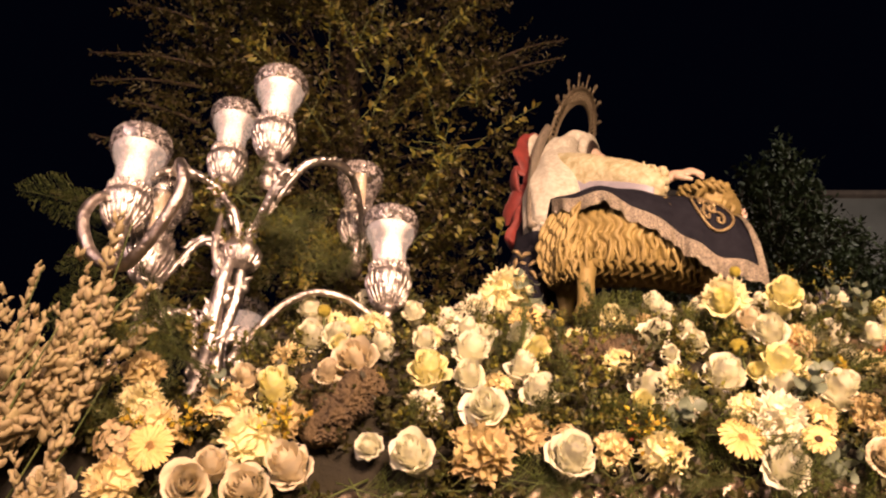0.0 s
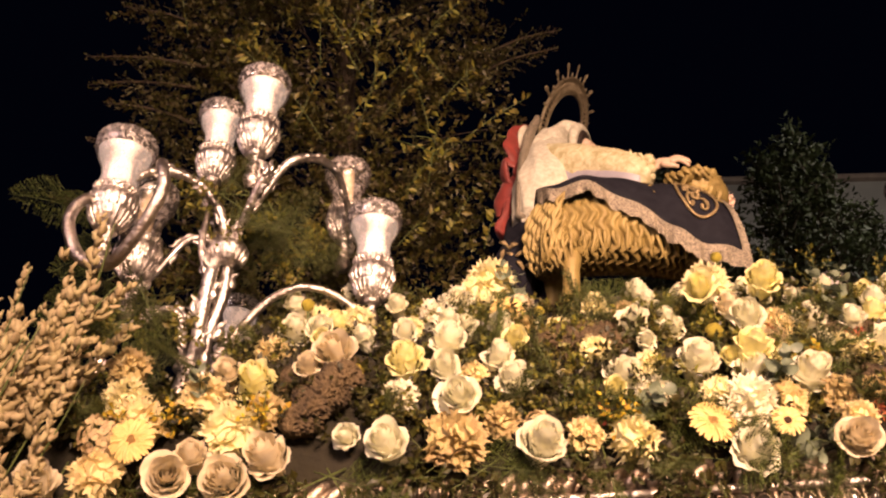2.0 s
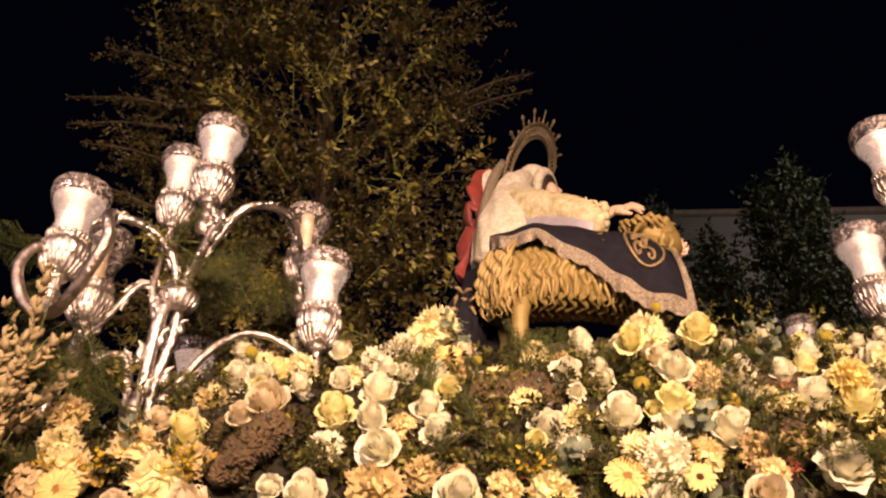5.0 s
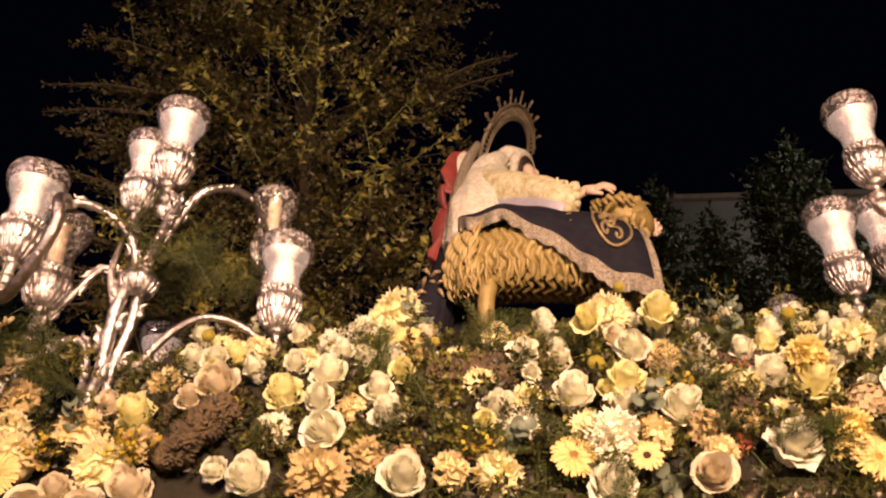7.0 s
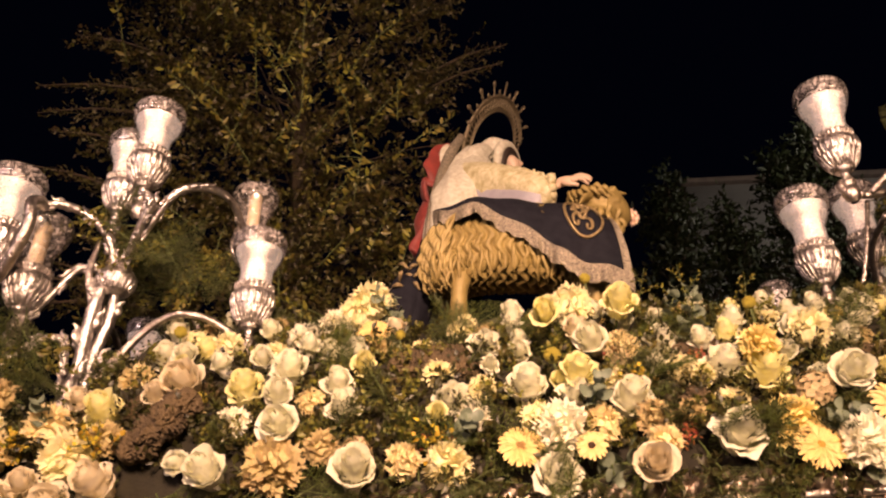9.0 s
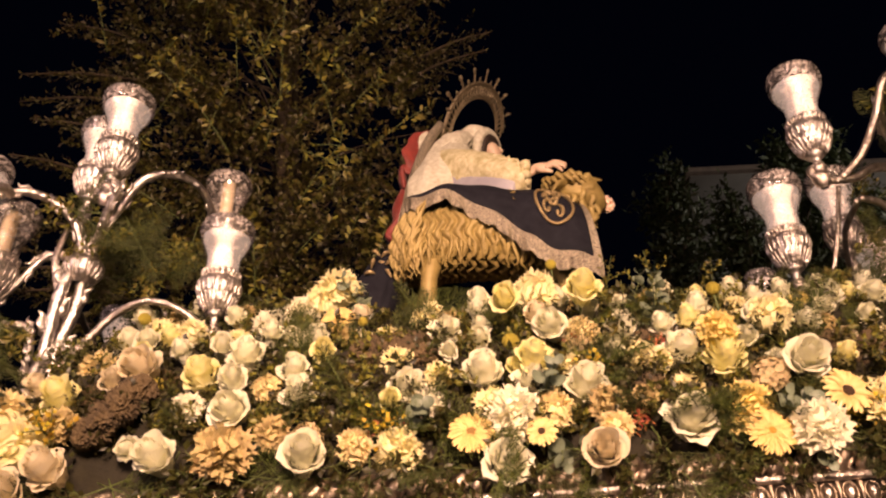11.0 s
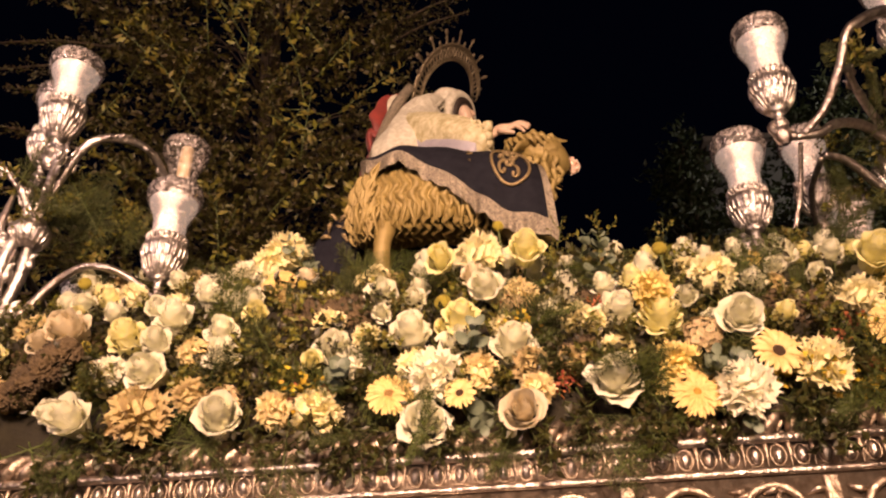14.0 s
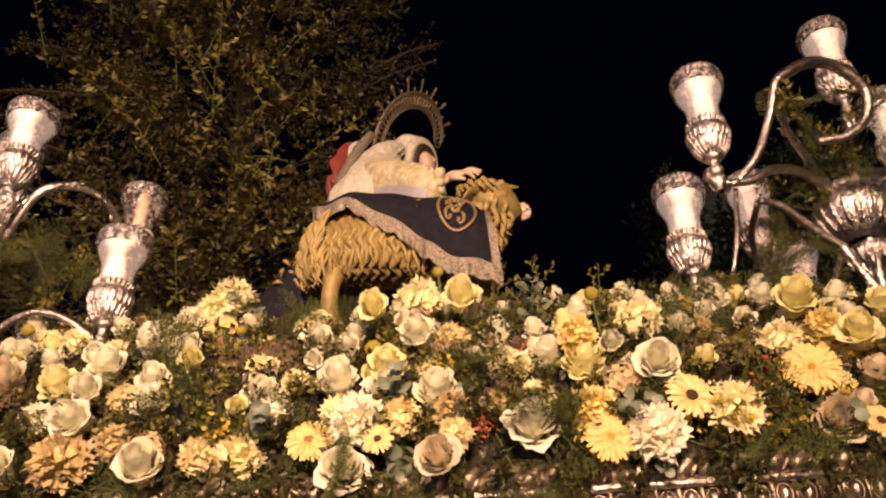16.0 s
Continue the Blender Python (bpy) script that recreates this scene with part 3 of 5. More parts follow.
WHITE_ROSES_MORE = [
    (0.813, 1.466, 2.27, 0.086), (0.906, 1.364, 2.172, 0.093), (1.117, 1.47, 2.294, 0.095), (0.875, 1.242, 2.005, 0.094),
    (1.095, 1.253, 2.109, 0.083),
]
YELLOW_ROSES = [
    (-0.195, 1.502, 2.297, 0.081), (-0.303, 1.298, 2.095, 0.092), (-0.027, 1.299, 2.132, 0.087), (0.187, 1.396, 2.21, 0.069),
    (0.615, 1.296, 2.141, 0.085), (0.563, 1.37, 2.304, 0.075), (0.739, 1.46, 2.372, 0.09), (0.955, 1.473, 2.286, 0.076),
    (0.976, 1.335, 2.149, 0.098), (1.379, 1.33, 2.26, 0.093), (1.438, 1.257, 2.154, 0.079), (1.194, 1.328, 2.142, 0.054),
    (1.608, 1.494, 2.317, 0.08),
]
PEACH_CARNATIONS = [
    (-0.309, 1.424, 2.204, 0.091), (-0.391, 1.258, 2.064, 0.089), (0.091, 1.317, 2.104, 0.059), (-0.133, 1.352, 2.09, 0.057),
    (0.29, 1.264, 1.973, 0.064), (0.641, 1.266, 2.042, 0.073), (0.728, 1.411, 2.245, 0.072), (0.749, 1.237, 1.996, 0.058),
    (-0.534, 1.209, 1.905, 0.086), (-0.48, 1.249, 2.017, 0.093), (0.989, 1.27, 2.051, 0.054),
]
CREAM_ROSES = [
    (-0.167, 1.318, 2.158, 0.097), (-0.365, 1.324, 2.123, 0.066), (-0.252, 1.226, 1.936, 0.093), (0.223, 1.603, 2.386, 0.065),
    (0.63, 1.411, 2.284, 0.063), (0.716, 1.213, 1.943, 0.086), (1.232, 1.398, 2.198, 0.056), (1.36, 1.236, 1.991, 0.088),
    (1.402, 1.249, 2.016, 0.063), (-0.396, 1.195, 1.897, 0.088), (-0.615, 1.209, 1.894, 0.088), (-0.31, 1.208, 1.894, 0.087),
    (-0.37, 1.213, 1.935, 0.065), (1.462, 1.295, 2.092, 0.069), (-0.212, 1.32, 2.132, 0.062),
]
CREAM_CARNATIONS = [
    (-0.315, 1.24, 1.999, 0.093), (0.125, 1.599, 2.444, 0.082), (0.163, 1.603, 2.479, 0.105), (0.297, 1.547, 2.308, 0.059),
    (0.374, 1.244, 1.957, 0.077), (0.428, 1.33, 2.131, 0.05), (0.642, 1.519, 2.406, 0.1), (0.83, 1.386, 2.173, 0.074),
    (1.205, 1.234, 2.025, 0.086), (1.344, 1.334, 2.181, 0.072), (1.097, 1.375, 2.262, 0.078), (-0.53, 1.281, 2.07, 0.071),
    (-0.153, 1.492, 2.315, 0.065),
]
BALLS = [
    (-0.257, 1.487, 2.336, 0.029), (-0.121, 1.327, 2.116, 0.028), (0.249, 1.486, 2.309, 0.022), (0.575, 1.368, 2.199, 0.034),
    (0.68, 1.551, 2.469, 0.026), (1.018, 1.47, 2.35, 0.03), (1.39, 1.394, 2.217, 0.029),
]
WHITE_CARNATIONS = [
    (0.023, 1.536, 2.348, 0.081), (0.074, 1.59, 2.405, 0.081), (0.241, 1.528, 2.287, 0.069), (-0.04, 1.274, 2.058, 0.058),
    (0.416, 1.268, 2.054, 0.056), (0.567, 1.242, 2.02, 0.085), (1.066, 1.214, 1.976, 0.08),
]
YELLOW_GERBERAS = [
    (0.183, 1.519, 2.337, 0.079), (0.998, 1.241, 1.971, 0.086), (1.339, 1.247, 2.079, 0.095),
]
TAN_CARNATIONS = [
    (0.064, 1.214, 1.955, 0.102), (-0.569, 1.346, 2.161, 0.077), (-0.265, 1.259, 2.031, 0.066), (0.742, 1.262, 2.039, 0.064),
    (0.137, 1.237, 1.992, 0.06),
]
GOLD_GERBERAS = [
    (0.496, 1.241, 1.982, 0.081), (-0.465, 1.197, 1.955, 0.074),
]
YELLOW_CARNATIONS = [
    (0.958, 1.306, 2.195, 0.071), (0.971, 1.259, 2.033, 0.092), (1.41, 1.328, 2.196, 0.079), (1.23, 1.545, 2.364, 0.039),
    (1.447, 1.34, 2.155, 0.076),
]
DARK_EYED_GERBERAS = [
    (0.615, 1.229, 1.977, 0.056), (1.136, 1.234, 2.035, 0.087), (1.417, 1.231, 1.981, 0.064),
]
HYDRANGEAS = [
    (1.027, 1.265, 2.094, 0.076), (-0.532, 1.201, 1.973, 0.086), (0.713, 1.409, 2.233, 0.069), (0.214, 1.235, 1.99, 0.065),
]

plant(lambda i: rose(M["white_petal"], "white rose in full bloom on the flower mound", "white roses", i * 3.1, i % 3 * 0.6), WHITE_ROSES + WHITE_ROSES_MORE, 6, 0.62, 1.0, 0.98)
plant(lambda i: rose(M["cream_petal"], "cream rose with faintly pink petals on the mound", "cream roses", 30 + i * 3.1, i % 3 * 0.6), CREAM_ROSES, 4, 0.62, 1.0, 0.95)
plant(lambda i: rose(M["yellow_petal"], "pale yellow rose half open on the mound", "yellow roses", 60 + i * 3.1, 0.6 + i % 2 * 0.6), YELLOW_ROSES, 4, 0.62, 1.0, 0.95)
plant(lambda i: carnation(M["white_ruffle"], "white carnation with ruffled petals", "white carnations", 3 + i), WHITE_CARNATIONS, 2, 0.40, 1.0, 1.10)
plant(lambda i: carnation(M["cream_ruffle"], "cream yellow carnation with ruffled petals", "cream carnations", 13 + i), CREAM_CARNATIONS, 3, 0.40, 1.0, 1.06)
plant(lambda i: carnation(M["peach_ruffle"], "peach coloured carnation with ruffled petals", "peach carnations", 23 + i), PEACH_CARNATIONS, 3, 0.45)
plant(lambda i: carnation(M["yellow_ruffle"], "golden yellow carnation with ruffled petals", "yellow carnations", 33 + i), YELLOW_CARNATIONS, 1, 0.45)
plant(lambda i: carnation(M["tan_ruffle"], "tan brown carnation with curling petals", "tan carnations", 43 + i), TAN_CARNATIONS, 2, 0.45)
plant(lambda i: gerbera(M["gold_ray"], M["brown_disc"], "golden gerbera with a wide brown disc", "gerberas", True, 0.22, 34), GOLD_GERBERAS, 1, 0.1, 0.6)
plant(lambda i: gerbera(M["gold_ray"], M["gold_disc"], "full yellow gerbera with a golden heart", "gerberas", True, 0.10, 34), YELLOW_GERBERAS, 1, 0.1, 0.6)
plant(lambda i: gerbera(M["pale_ray"], M["dark_disc"], "yellow gerbera with a small dark eye", "gerberas", False, 0.12, 20), DARK_EYED_GERBERAS, 1, 0.1, 0.6)
plant(lambda i: hydrangea("dried tan hydrangea cluster", "hydrangeas"), HYDRANGEAS, 1, 0.4)


def gaps(n, seed, low, high, near):
    """Free places on the slope between the blooms that are there."""
    g = random.Random(seed)
    rows = []
    for k in range(4000):
        x, y = g.uniform(-0.60, 1.60), g.uniform(1.21, 1.64)
        if all((x - a) ** 2 + ((y - b) * 1.6) ** 2 > near ** 2 for a, b in BLOOMS) and not (-0.36 < x < -0.10 and 1.23 < y < 1.40) and not (0.24 < x < 0.40 and 1.384 < y < 1.485) and not (x < -0.40 and y > 1.335):
            rows.append((x, y, float(np.interp(y, FY, FZ)) - 0.012, g.uniform(low, high)))
            BLOOMS.append((x, y))
            if len(rows) == n:
                break
    return rows


plant(lambda i: rose(M["white_petal"], "small white rose tucked between the blooms", "white roses", 90 + i, 1.2), gaps(44, 1, 0.055, 0.078, 0.064), 3, 0.5)
plant(lambda i: carnation(M["cream_ruffle"], "small cream carnation tucked between the blooms", "cream carnations", 93 + i), gaps(16, 2, 0.050, 0.068, 0.058), 2, 0.45)
plant(lambda i: carnation(M["tan_ruffle"], "small withered tan carnation between the blooms", "tan carnations", 97 + i), gaps(7, 3, 0.04, 0.055, 0.055), 1, 0.45)
plant(lambda i: rose(M["yellow_petal"], "small pale yellow rose tucked between the blooms", "yellow roses", 94 + i, 1.2), gaps(6, 4, 0.045, 0.06, 0.052), 1, 0.5)
for i, (x, y, z, d) in enumerate(BALLS):
    m = facing((x, y, z - d * 0.5), (rnd.uniform(-0.15, 0.15), -0.15, 1), 0, d)
    first_ball = craspedia("yellow globe flower on a bare stem", "globe flowers") if i == 0 else first_ball
    if i == 0:
        first_ball.matrix_basis = m
    else:
        copy_sized(first_ball, m)

# ---- greenery on the mound ----


def leaves_mesh(name, rows, material):
    """Many leaves in one mesh, from (pose, length, width)."""
    base = np.array([(0, 0, 0), (0.45, -0.5, 0.12), (0.45, 0, 0), (0.45, 0.5, 0.12), (1, 0, -0.12)])
    tri = np.array([(0, 1, 2), (0, 2, 3), (1, 4, 2), (2, 4, 3)])
    n = len(rows)
    verts = np.empty((n, 5, 3))
    for i, (place, along, side, ln, wd) in enumerate(rows):
        verts[i] = base[:, 0:1] * ln * along + base[:, 1:2] * wd * side + base[:, 2:3] * wd * np.cross(along, side) + place
    faces = (tri[None] + (np.arange(n) * 5)[:, None, None]).reshape(-1, 3)
    me = bpy.data.meshes.new(name)
    me.from_pydata(verts.reshape(-1, 3).tolist(), [], faces.tolist())
    me.materials.append(material)
    me.update()
    return me


def unit(v):
    return v / max(np.linalg.norm(v), 1e-9)


def leaf_rows_on_twig(p0, p1, rng, gap, ln, wd, droop=0.2, spread=0.9):
    """Leaves in alternating pairs along a twig."""
    d = p1 - p0
    length = np.linalg.norm(d)
    d = unit(d)
    rows = []
    k = 0
    for s in np.arange(gap, length, gap):
        r = rng.normal(0, 1, 3)
        side = unit(np.cross(d, r))
        along = unit(d * 0.6 + side * spread + np.array((0, 0, -droop)) * rng.random())
        sd = unit(np.cross(along, rng.normal(0, 1, 3)))
        q = 0.7 + 0.6 * rng.random()
        rows.append((p0 + d * s, along, sd, ln * q, wd * q))
        k += 1
    return rows


rng = np.random.default_rng(5)
rows = []
for k in range(5200):
    x = rng.uniform(X0 + 0.06, X1 - 0.06)
    y = 1.312 + 0.56 * rng.random() ** 1.5
    z = mound_z(x, y)
    z = max(z, 1.875)
    front = max(0.0, 1.0 - (y - 1.312) / 0.11)
    up = np.array((rng.normal(0, 0.5), -0.65 - 0.4 * front + rng.normal(0, 0.4), 0.68 - 0.6 * front + rng.normal(0, 0.4)))
    p0 = np.array((x, y, z - 0.004))
    rows += leaf_rows_on_twig(p0, p0 + unit(up) * rng.uniform(0.02, 0.05 + 0.05 * front), rng, 0.008, 0.014, 0.008)
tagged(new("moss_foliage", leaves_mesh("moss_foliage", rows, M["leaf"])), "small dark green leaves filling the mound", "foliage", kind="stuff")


def sprig(material, label, group, seed, ln, wd, gap, twigs, reach, name="foliage_sprig", category="greenery"):
    """A leafy sprig about reach long along +z."""
    g = np.random.default_rng(seed)
    ob = thing(name, label, category, group)
    stems, rows = [tube([(0, 0, -0.05), (0.004, 0, reach * 0.5), (0, 0.004, reach)], [0.0018, 0.0012, 0.0006], 5, 3)], []
    for k in range(twigs):
        h = reach * (0.15 + 0.8 * k / twigs)
        a = k * 2.4
        tip = np.array((math.cos(a), math.sin(a), 0.9)) * reach * (0.45 - 0.3 * k / twigs)
        p0 = np.array((0, 0, h))
        stems.append(tube([p0, p0 + tip * 0.5, p0 + tip], 0.0007, 4, 2))
        rows += leaf_rows_on_twig(p0, p0 + tip, g, gap, ln, wd)
    rows += leaf_rows_on_twig(np.array((0, 0, reach * 0.3)), np.array((0, 0, reach)), g, gap, ln, wd)
    part("stem", stems, M["stem"], ob)
    tagged(put("foliage", leaves_mesh("foliage", rows, material), ob), kind="stuff")
    return ob


def fern(label, group, seed, reach=0.14, material="fern"):
    """A flat feathery asparagus frond along +z."""
    g = np.random.default_rng(seed)
    ob = thing("fern_frond", label, "fern", group)
    stems, rows = [tube([(0, 0, -0.05), (0, 0.004, reach * 0.5), (0, -0.006, reach)], [0.0014, 0.001, 0.0005], 5, 3)], []
    for k in range(26):
        h = reach * k / 26
        w = 0.40 * reach * (1 - (k / 26) ** 1.5) + 0.006
        for s in (-1, 1):
            p0 = np.array((0, 0, h))
            tip = np.array((s * w, g.normal(0, 0.006), w * 0.55))
            stems.append(tube([p0, p0 + tip], 0.0004, 3, 1, cap=False))
            for q in np.arange(0.1, 1.0, 0.0028 / max(w, 0.006)):
                along = unit(np.array((s * 0.4, g.normal(0, 0.5), g.normal(0.35, 0.6))))
                rows.append((p0 + tip * q, along, unit(np.cross(along, g.normal(0, 1, 3))), 0.010 * (1.2 - 0.6 * q), 0.0016))
    part("stem", stems, M["stem"], ob)
    tagged(put("needle_web", leaves_mesh("needle_web", rows, M[material]), ob), kind="stuff")
    return ob


def eucalyptus(label, group, seed):
    """A twig with pairs of round grey-green leaves."""
    g = random.Random(seed)
    ob = thing("eucalyptus_twig", label, "eucalyptus", group)
    part("stem", [tube([(0, 0, -0.05), (0.004, 0.0, 0.05), (-0.004, 0.006, 0.12)], [0.002, 0.0015, 0.0008], 6, 4)], M["stem"], ob)

    def fn(u, v):
        a = u * math.tau
        return 0.5 + v * 0.5 * math.cos(a), v * 0.46 * math.sin(a), 0.10 * v * v * math.cos(2 * a) + 0.04 * v
    me = mesh_of("leaf", [surf(fn, 14, 3, True)], M["eucalyptus"])
    for k in range(6):
        for s in (0, 1):
            a = k * 1.57 + s * math.pi + g.uniform(-0.3, 0.3)
            m = Matrix.Translation((0, 0, 0.005 + k * 0.022)) @ Matrix.Rotation(a, 4, "Z") @ Matrix.Rotation(-g.uniform(0.1, 0.8), 4, "Y") @ Matrix.Rotation(g.uniform(-0.5, 0.5), 4, "X") @ Matrix.Scale(0.040 - 0.004 * k + g.uniform(-0.004, 0.004), 4)
            put("leaf", me, ob, m)
    return ob


def scatter(first, spots, size=(0.85, 1.2), rim=False):
    """The built sprigs in turn at each (x, y, lean x, lean y, lean z)."""
    for i, (x, y, ax, ay, az) in enumerate(spots):
        y = max(y, 1.318)
        if -0.26 < x < -0.10 and y < 1.38 and not rim:
            x += 0.2
        foot = (x, 1.272, 1.905 + 0.042 * x + rnd.uniform(-0.015, 0.025)) if rim else (x, y, max(mound_z(x, y), 1.875) - 0.006)
        m = facing(foot, (ax, ay, az), rnd.uniform(0, 6), rnd.uniform(*size))
        if i < len(first):
            first[i].matrix_basis = m
        else:
            copy_sized(first[i % len(first)], m)


def random_spots(n, y0, y1, x0=-0.62, x1=1.62):
    return [(rnd.uniform(x0, x1), y0 + (y1 - y0) * rnd.random(), rnd.uniform(-0.8, 0.8), rnd.uniform(-1.4, -0.45), rnd.uniform(-0.05, 0.85)) for k in range(n)]


scatter([sprig(M["leaf_lime"], "small-leaved lime green filler sprig", "filler sprigs", 100 + i, 0.011, 0.007, 0.0045, 7, 0.066, "lime_sprig") for i in range(4)], random_spots(200, 1.19, 1.67))
scatter([sprig(M["leaf"], "dark green box sprig among the blooms", "box sprigs", 120 + i, 0.017, 0.010, 0.007, 6, 0.08, "box_sprig") for i in range(3)], random_spots(90, 1.19, 1.77))
scatter([sprig(M["solidago"], "golden yellow goldenrod sprig", "goldenrod sprigs", 140 + i, 0.007, 0.006, 0.0035, 8, 0.065, "goldenrod_sprig") for i in range(2)],
        [(1.18, 1.309, 0.1, -0.999, -0.11), (1.22, 1.309, -0.3, -0.978, -0.208), (1.25, 1.309, 0.3, -0.957, -0.306), (1.12, 1.309, 0, -1.02, -0.012), (-0.27, 1.309, 0, -1.041, 0.086), (-0.44, 1.309, 0.2, -1.061, 0.183),
         (0.06, 1.309, 0, -1.041, 0.086), (0.72, 1.365, 0, -1.082, 0.281), (1.45, 1.309, 0.1, -0.999, -0.11), (1.3, 1.309, 0.4, -0.978, -0.208), (-0.52, 1.309, 0.1, -1.02, -0.012), (0.33, 1.309, 0.2, -0.999, -0.11),
         (1.36, 1.309, 0.2, -0.9, 0.2), (1.40, 1.32, -0.2, -0.9, 0.1), (1.48, 1.309, 0.3, -0.9, 0.3), (1.52, 1.33, 0.0, -0.9, 0.4), (1.33, 1.34, -0.3, -0.9, 0.4), (1.44, 1.36, 0.2, -0.9, 0.5)], (1.2, 1.8))
scatter([sprig(M["red_sprig"], "dried red and brown sprig between flowers", "red sprigs", 150 + i, 0.010, 0.004, 0.004, 7, 0.05, "dried_sprig") for i in range(2)],
        [(0.33, 1.309, 0, -1.02, -0.012), (0.78, 1.309, 0.2, -0.999, -0.11), (0.80, 1.309, -0.2, -1.041, 0.086), (1.27, 1.349, 0, -1.082, 0.281), (1.30, 1.373, 0.3, -1.103, 0.379), (1.24, 1.333, -0.3, -1.061, 0.183), (0.70, 1.455, 0, -0.907, 0.421), (0.36, 1.309, 0.4, -0.978, -0.208), (1.29, 1.321, 0, -1.082, 0.281), (0.86, 1.429, 0.2, -0.753, 0.658)])
scatter([fern("feathery green asparagus frond lying on the mound", "fern fronds", 160 + i, 0.15, "fern_bright") for i in range(4)],
        [(0.42, 1.548, 1.0, -0.562, 0.238), (0.50, 1.496, 1.0, -0.541, 0.141), (0.30, 1.582, 1, -0.495, 0.406), (0.36, 1.635, 1, -0.397, 0.427), (0.24, 1.309, 1, -0.51, -0.006), (0.30, 1.309, 1, -0.587, -0.125), (0.40, 1.309, 1, -0.664, -0.243),
         (0.44, 1.309, 0.9, -0.643, -0.341), (0.46, 1.309, 1, -0.391, -0.083), (0.70, 1.381, 0.8, -0.649, 0.169), (0.66, 1.365, 1, -0.608, -0.027), (0.12, 1.463, 0.3, -0.872, 0.735), (0.14, 1.413, 0.1, -0.949, 0.616), (0.86, 1.309, 0.5, -0.88, -0.187),
         (0.92, 1.309, -0.4, -0.922, 0.009), (0.72, 1.565, 1, -0.356, 0.231), (0.78, 1.548, 1, -0.258, 0.252), (1.12, 1.463, 0.6, -0.614, 0.483), (1.16, 1.48, 0.2, -0.676, 0.776), (1.26, 1.309, 0.1, -0.984, 0.302), (1.28, 1.309, 0.2, -0.818, -0.481)])
scatter([fern("feathery green asparagus frond lying on the mound", "fern fronds", 170 + i, 0.11) for i in range(2)], random_spots(44, 1.21, 1.75))
scatter([eucalyptus("eucalyptus twig with round grey-green leaves", "eucalyptus twigs", 180 + i) for i in range(3)],
        [(1.05, 1.309, 0.2, -0.984, 0.302), (1.08, 1.309, 0.0, -0.756, -0.774), (0.64, 1.309, 0.1, -0.776, -0.676), (0.70, 1.309, 0.2, -0.756, -0.774), (0.24, 1.653, -0.5, -0.753, 0.658), (0.20, 1.69, 0.2, -0.753, 0.658), (0.38, 1.309, 0.3, -0.943, 0.106),
         (-0.40, 1.309, 0.2, -0.97, 0.714), (-0.36, 1.309, -0.2, -0.99, 0.812), (0.10, 1.309, -0.3, -0.776, -0.676), (0.88, 1.496, 0.1, -0.501, 0.916), (0.92, 1.531, -0.2, -0.501, 0.916), (1.34, 1.309, 0.3, -0.999, -0.11), (1.42, 1.309, -0.1, -0.797, -0.578),
         (0.62, 1.333, 0.2, -1.005, 0.4), (1.02, 1.309, 0.1, -0.963, 0.204), (0.84, 1.548, 0.3, -0.404, 0.937), (1.50, 1.309, 0, -1.061, 0.183)])
scatter([sprig(M["leaf_lime"], "tall thin leafy twig standing up", "standing twigs", 190, 0.012, 0.007, 0.006, 4, 0.16, "leafy_twig")], [(1.04, 1.582, 0.05, -0.306, 0.957), (0.92, 1.599, -0.1, -0.306, 0.957), (0.80, 1.635, 0.2, -0.264, 0.762)])

scatter([sprig(M["leaf"], "dark green sprig hanging over the rim", "rim sprigs", 195 + i, 0.018, 0.010, 0.006, 7, 0.09, "hanging_sprig") for i in range(2)],
        [(-0.88 + k * 0.054 + rnd.uniform(-0.03, 0.03), 1.31, rnd.uniform(-0.9, 0.9), -0.22, rnd.uniform(-0.8, 0.05)) for k in range(50)], rim=True)

scatter([fern("dark asparagus frond hanging over the silver rim", "rim ferns", 220 + i, 0.13, "fern" if i else "fern_bright") for i in range(2)],
        [(-0.40 + k * 0.115 + rnd.uniform(-0.04, 0.04), 1.31, rnd.uniform(-1.0, 1.0), -0.22, rnd.uniform(-0.7, 0.0)) for k in range(17)], rim=True)

# ---- cream flower spikes ----


def spike(label, group, seed, length=0.24):
    """A soft flower spike: a leaning stem with short side shoots crowded with buds."""
    g = random.Random(seed)
    ob = thing("flower_spike", label, "flower spike", group)
    part("stem", [tube([(0, 0, -0.10), (0.010, 0, length * 0.5), (0.03, 0, length)], [0.0025, 0.002, 0.001], 6, 4)], M["stem"], ob)
    pieces = []
    shoots = [(Vector((0, 0, length * 0.10)), Vector((0.13, 0, 1.0)), length * 0.9, 44)]
    for k in range(4):
        a = k * 2.4 + g.uniform(-0.6, 0.6)
        shoots.append((Vector((0, 0, length * (0.12 + 0.095 * k))), Vector((0.55 * math.cos(a) + 0.1, 0.55 * math.sin(a), 1.0)), length * g.uniform(0.22, 0.45), 10))
    for start, way, reach, count in shoots:
        for k in range(count):
            f = (k + g.random()) / count
            a = k * 2.4 + g.uniform(-0.8, 0.8)
            c = start + way.normalized() * reach * f + Vector((0.02 * f * f, 0, 0))
            d = (way.normalized() * g.uniform(0.9, 2.2) + Vector((math.cos(a), math.sin(a), g.uniform(-0.3, 0.4)))).normalized()
            sz = 0.028 * (1 - 0.4 * f) * g.uniform(0.55, 1.35)
            pieces.append(blob(c + d * sz * 0.6, (sz * 0.24, sz * 0.34, sz * 0.56), d.to_track_quat("Z", "Y").to_matrix().to_4x4() @ Matrix.Rotation(g.uniform(0, 6), 4, "Z"), 6, 6, 0.8, 2.6))
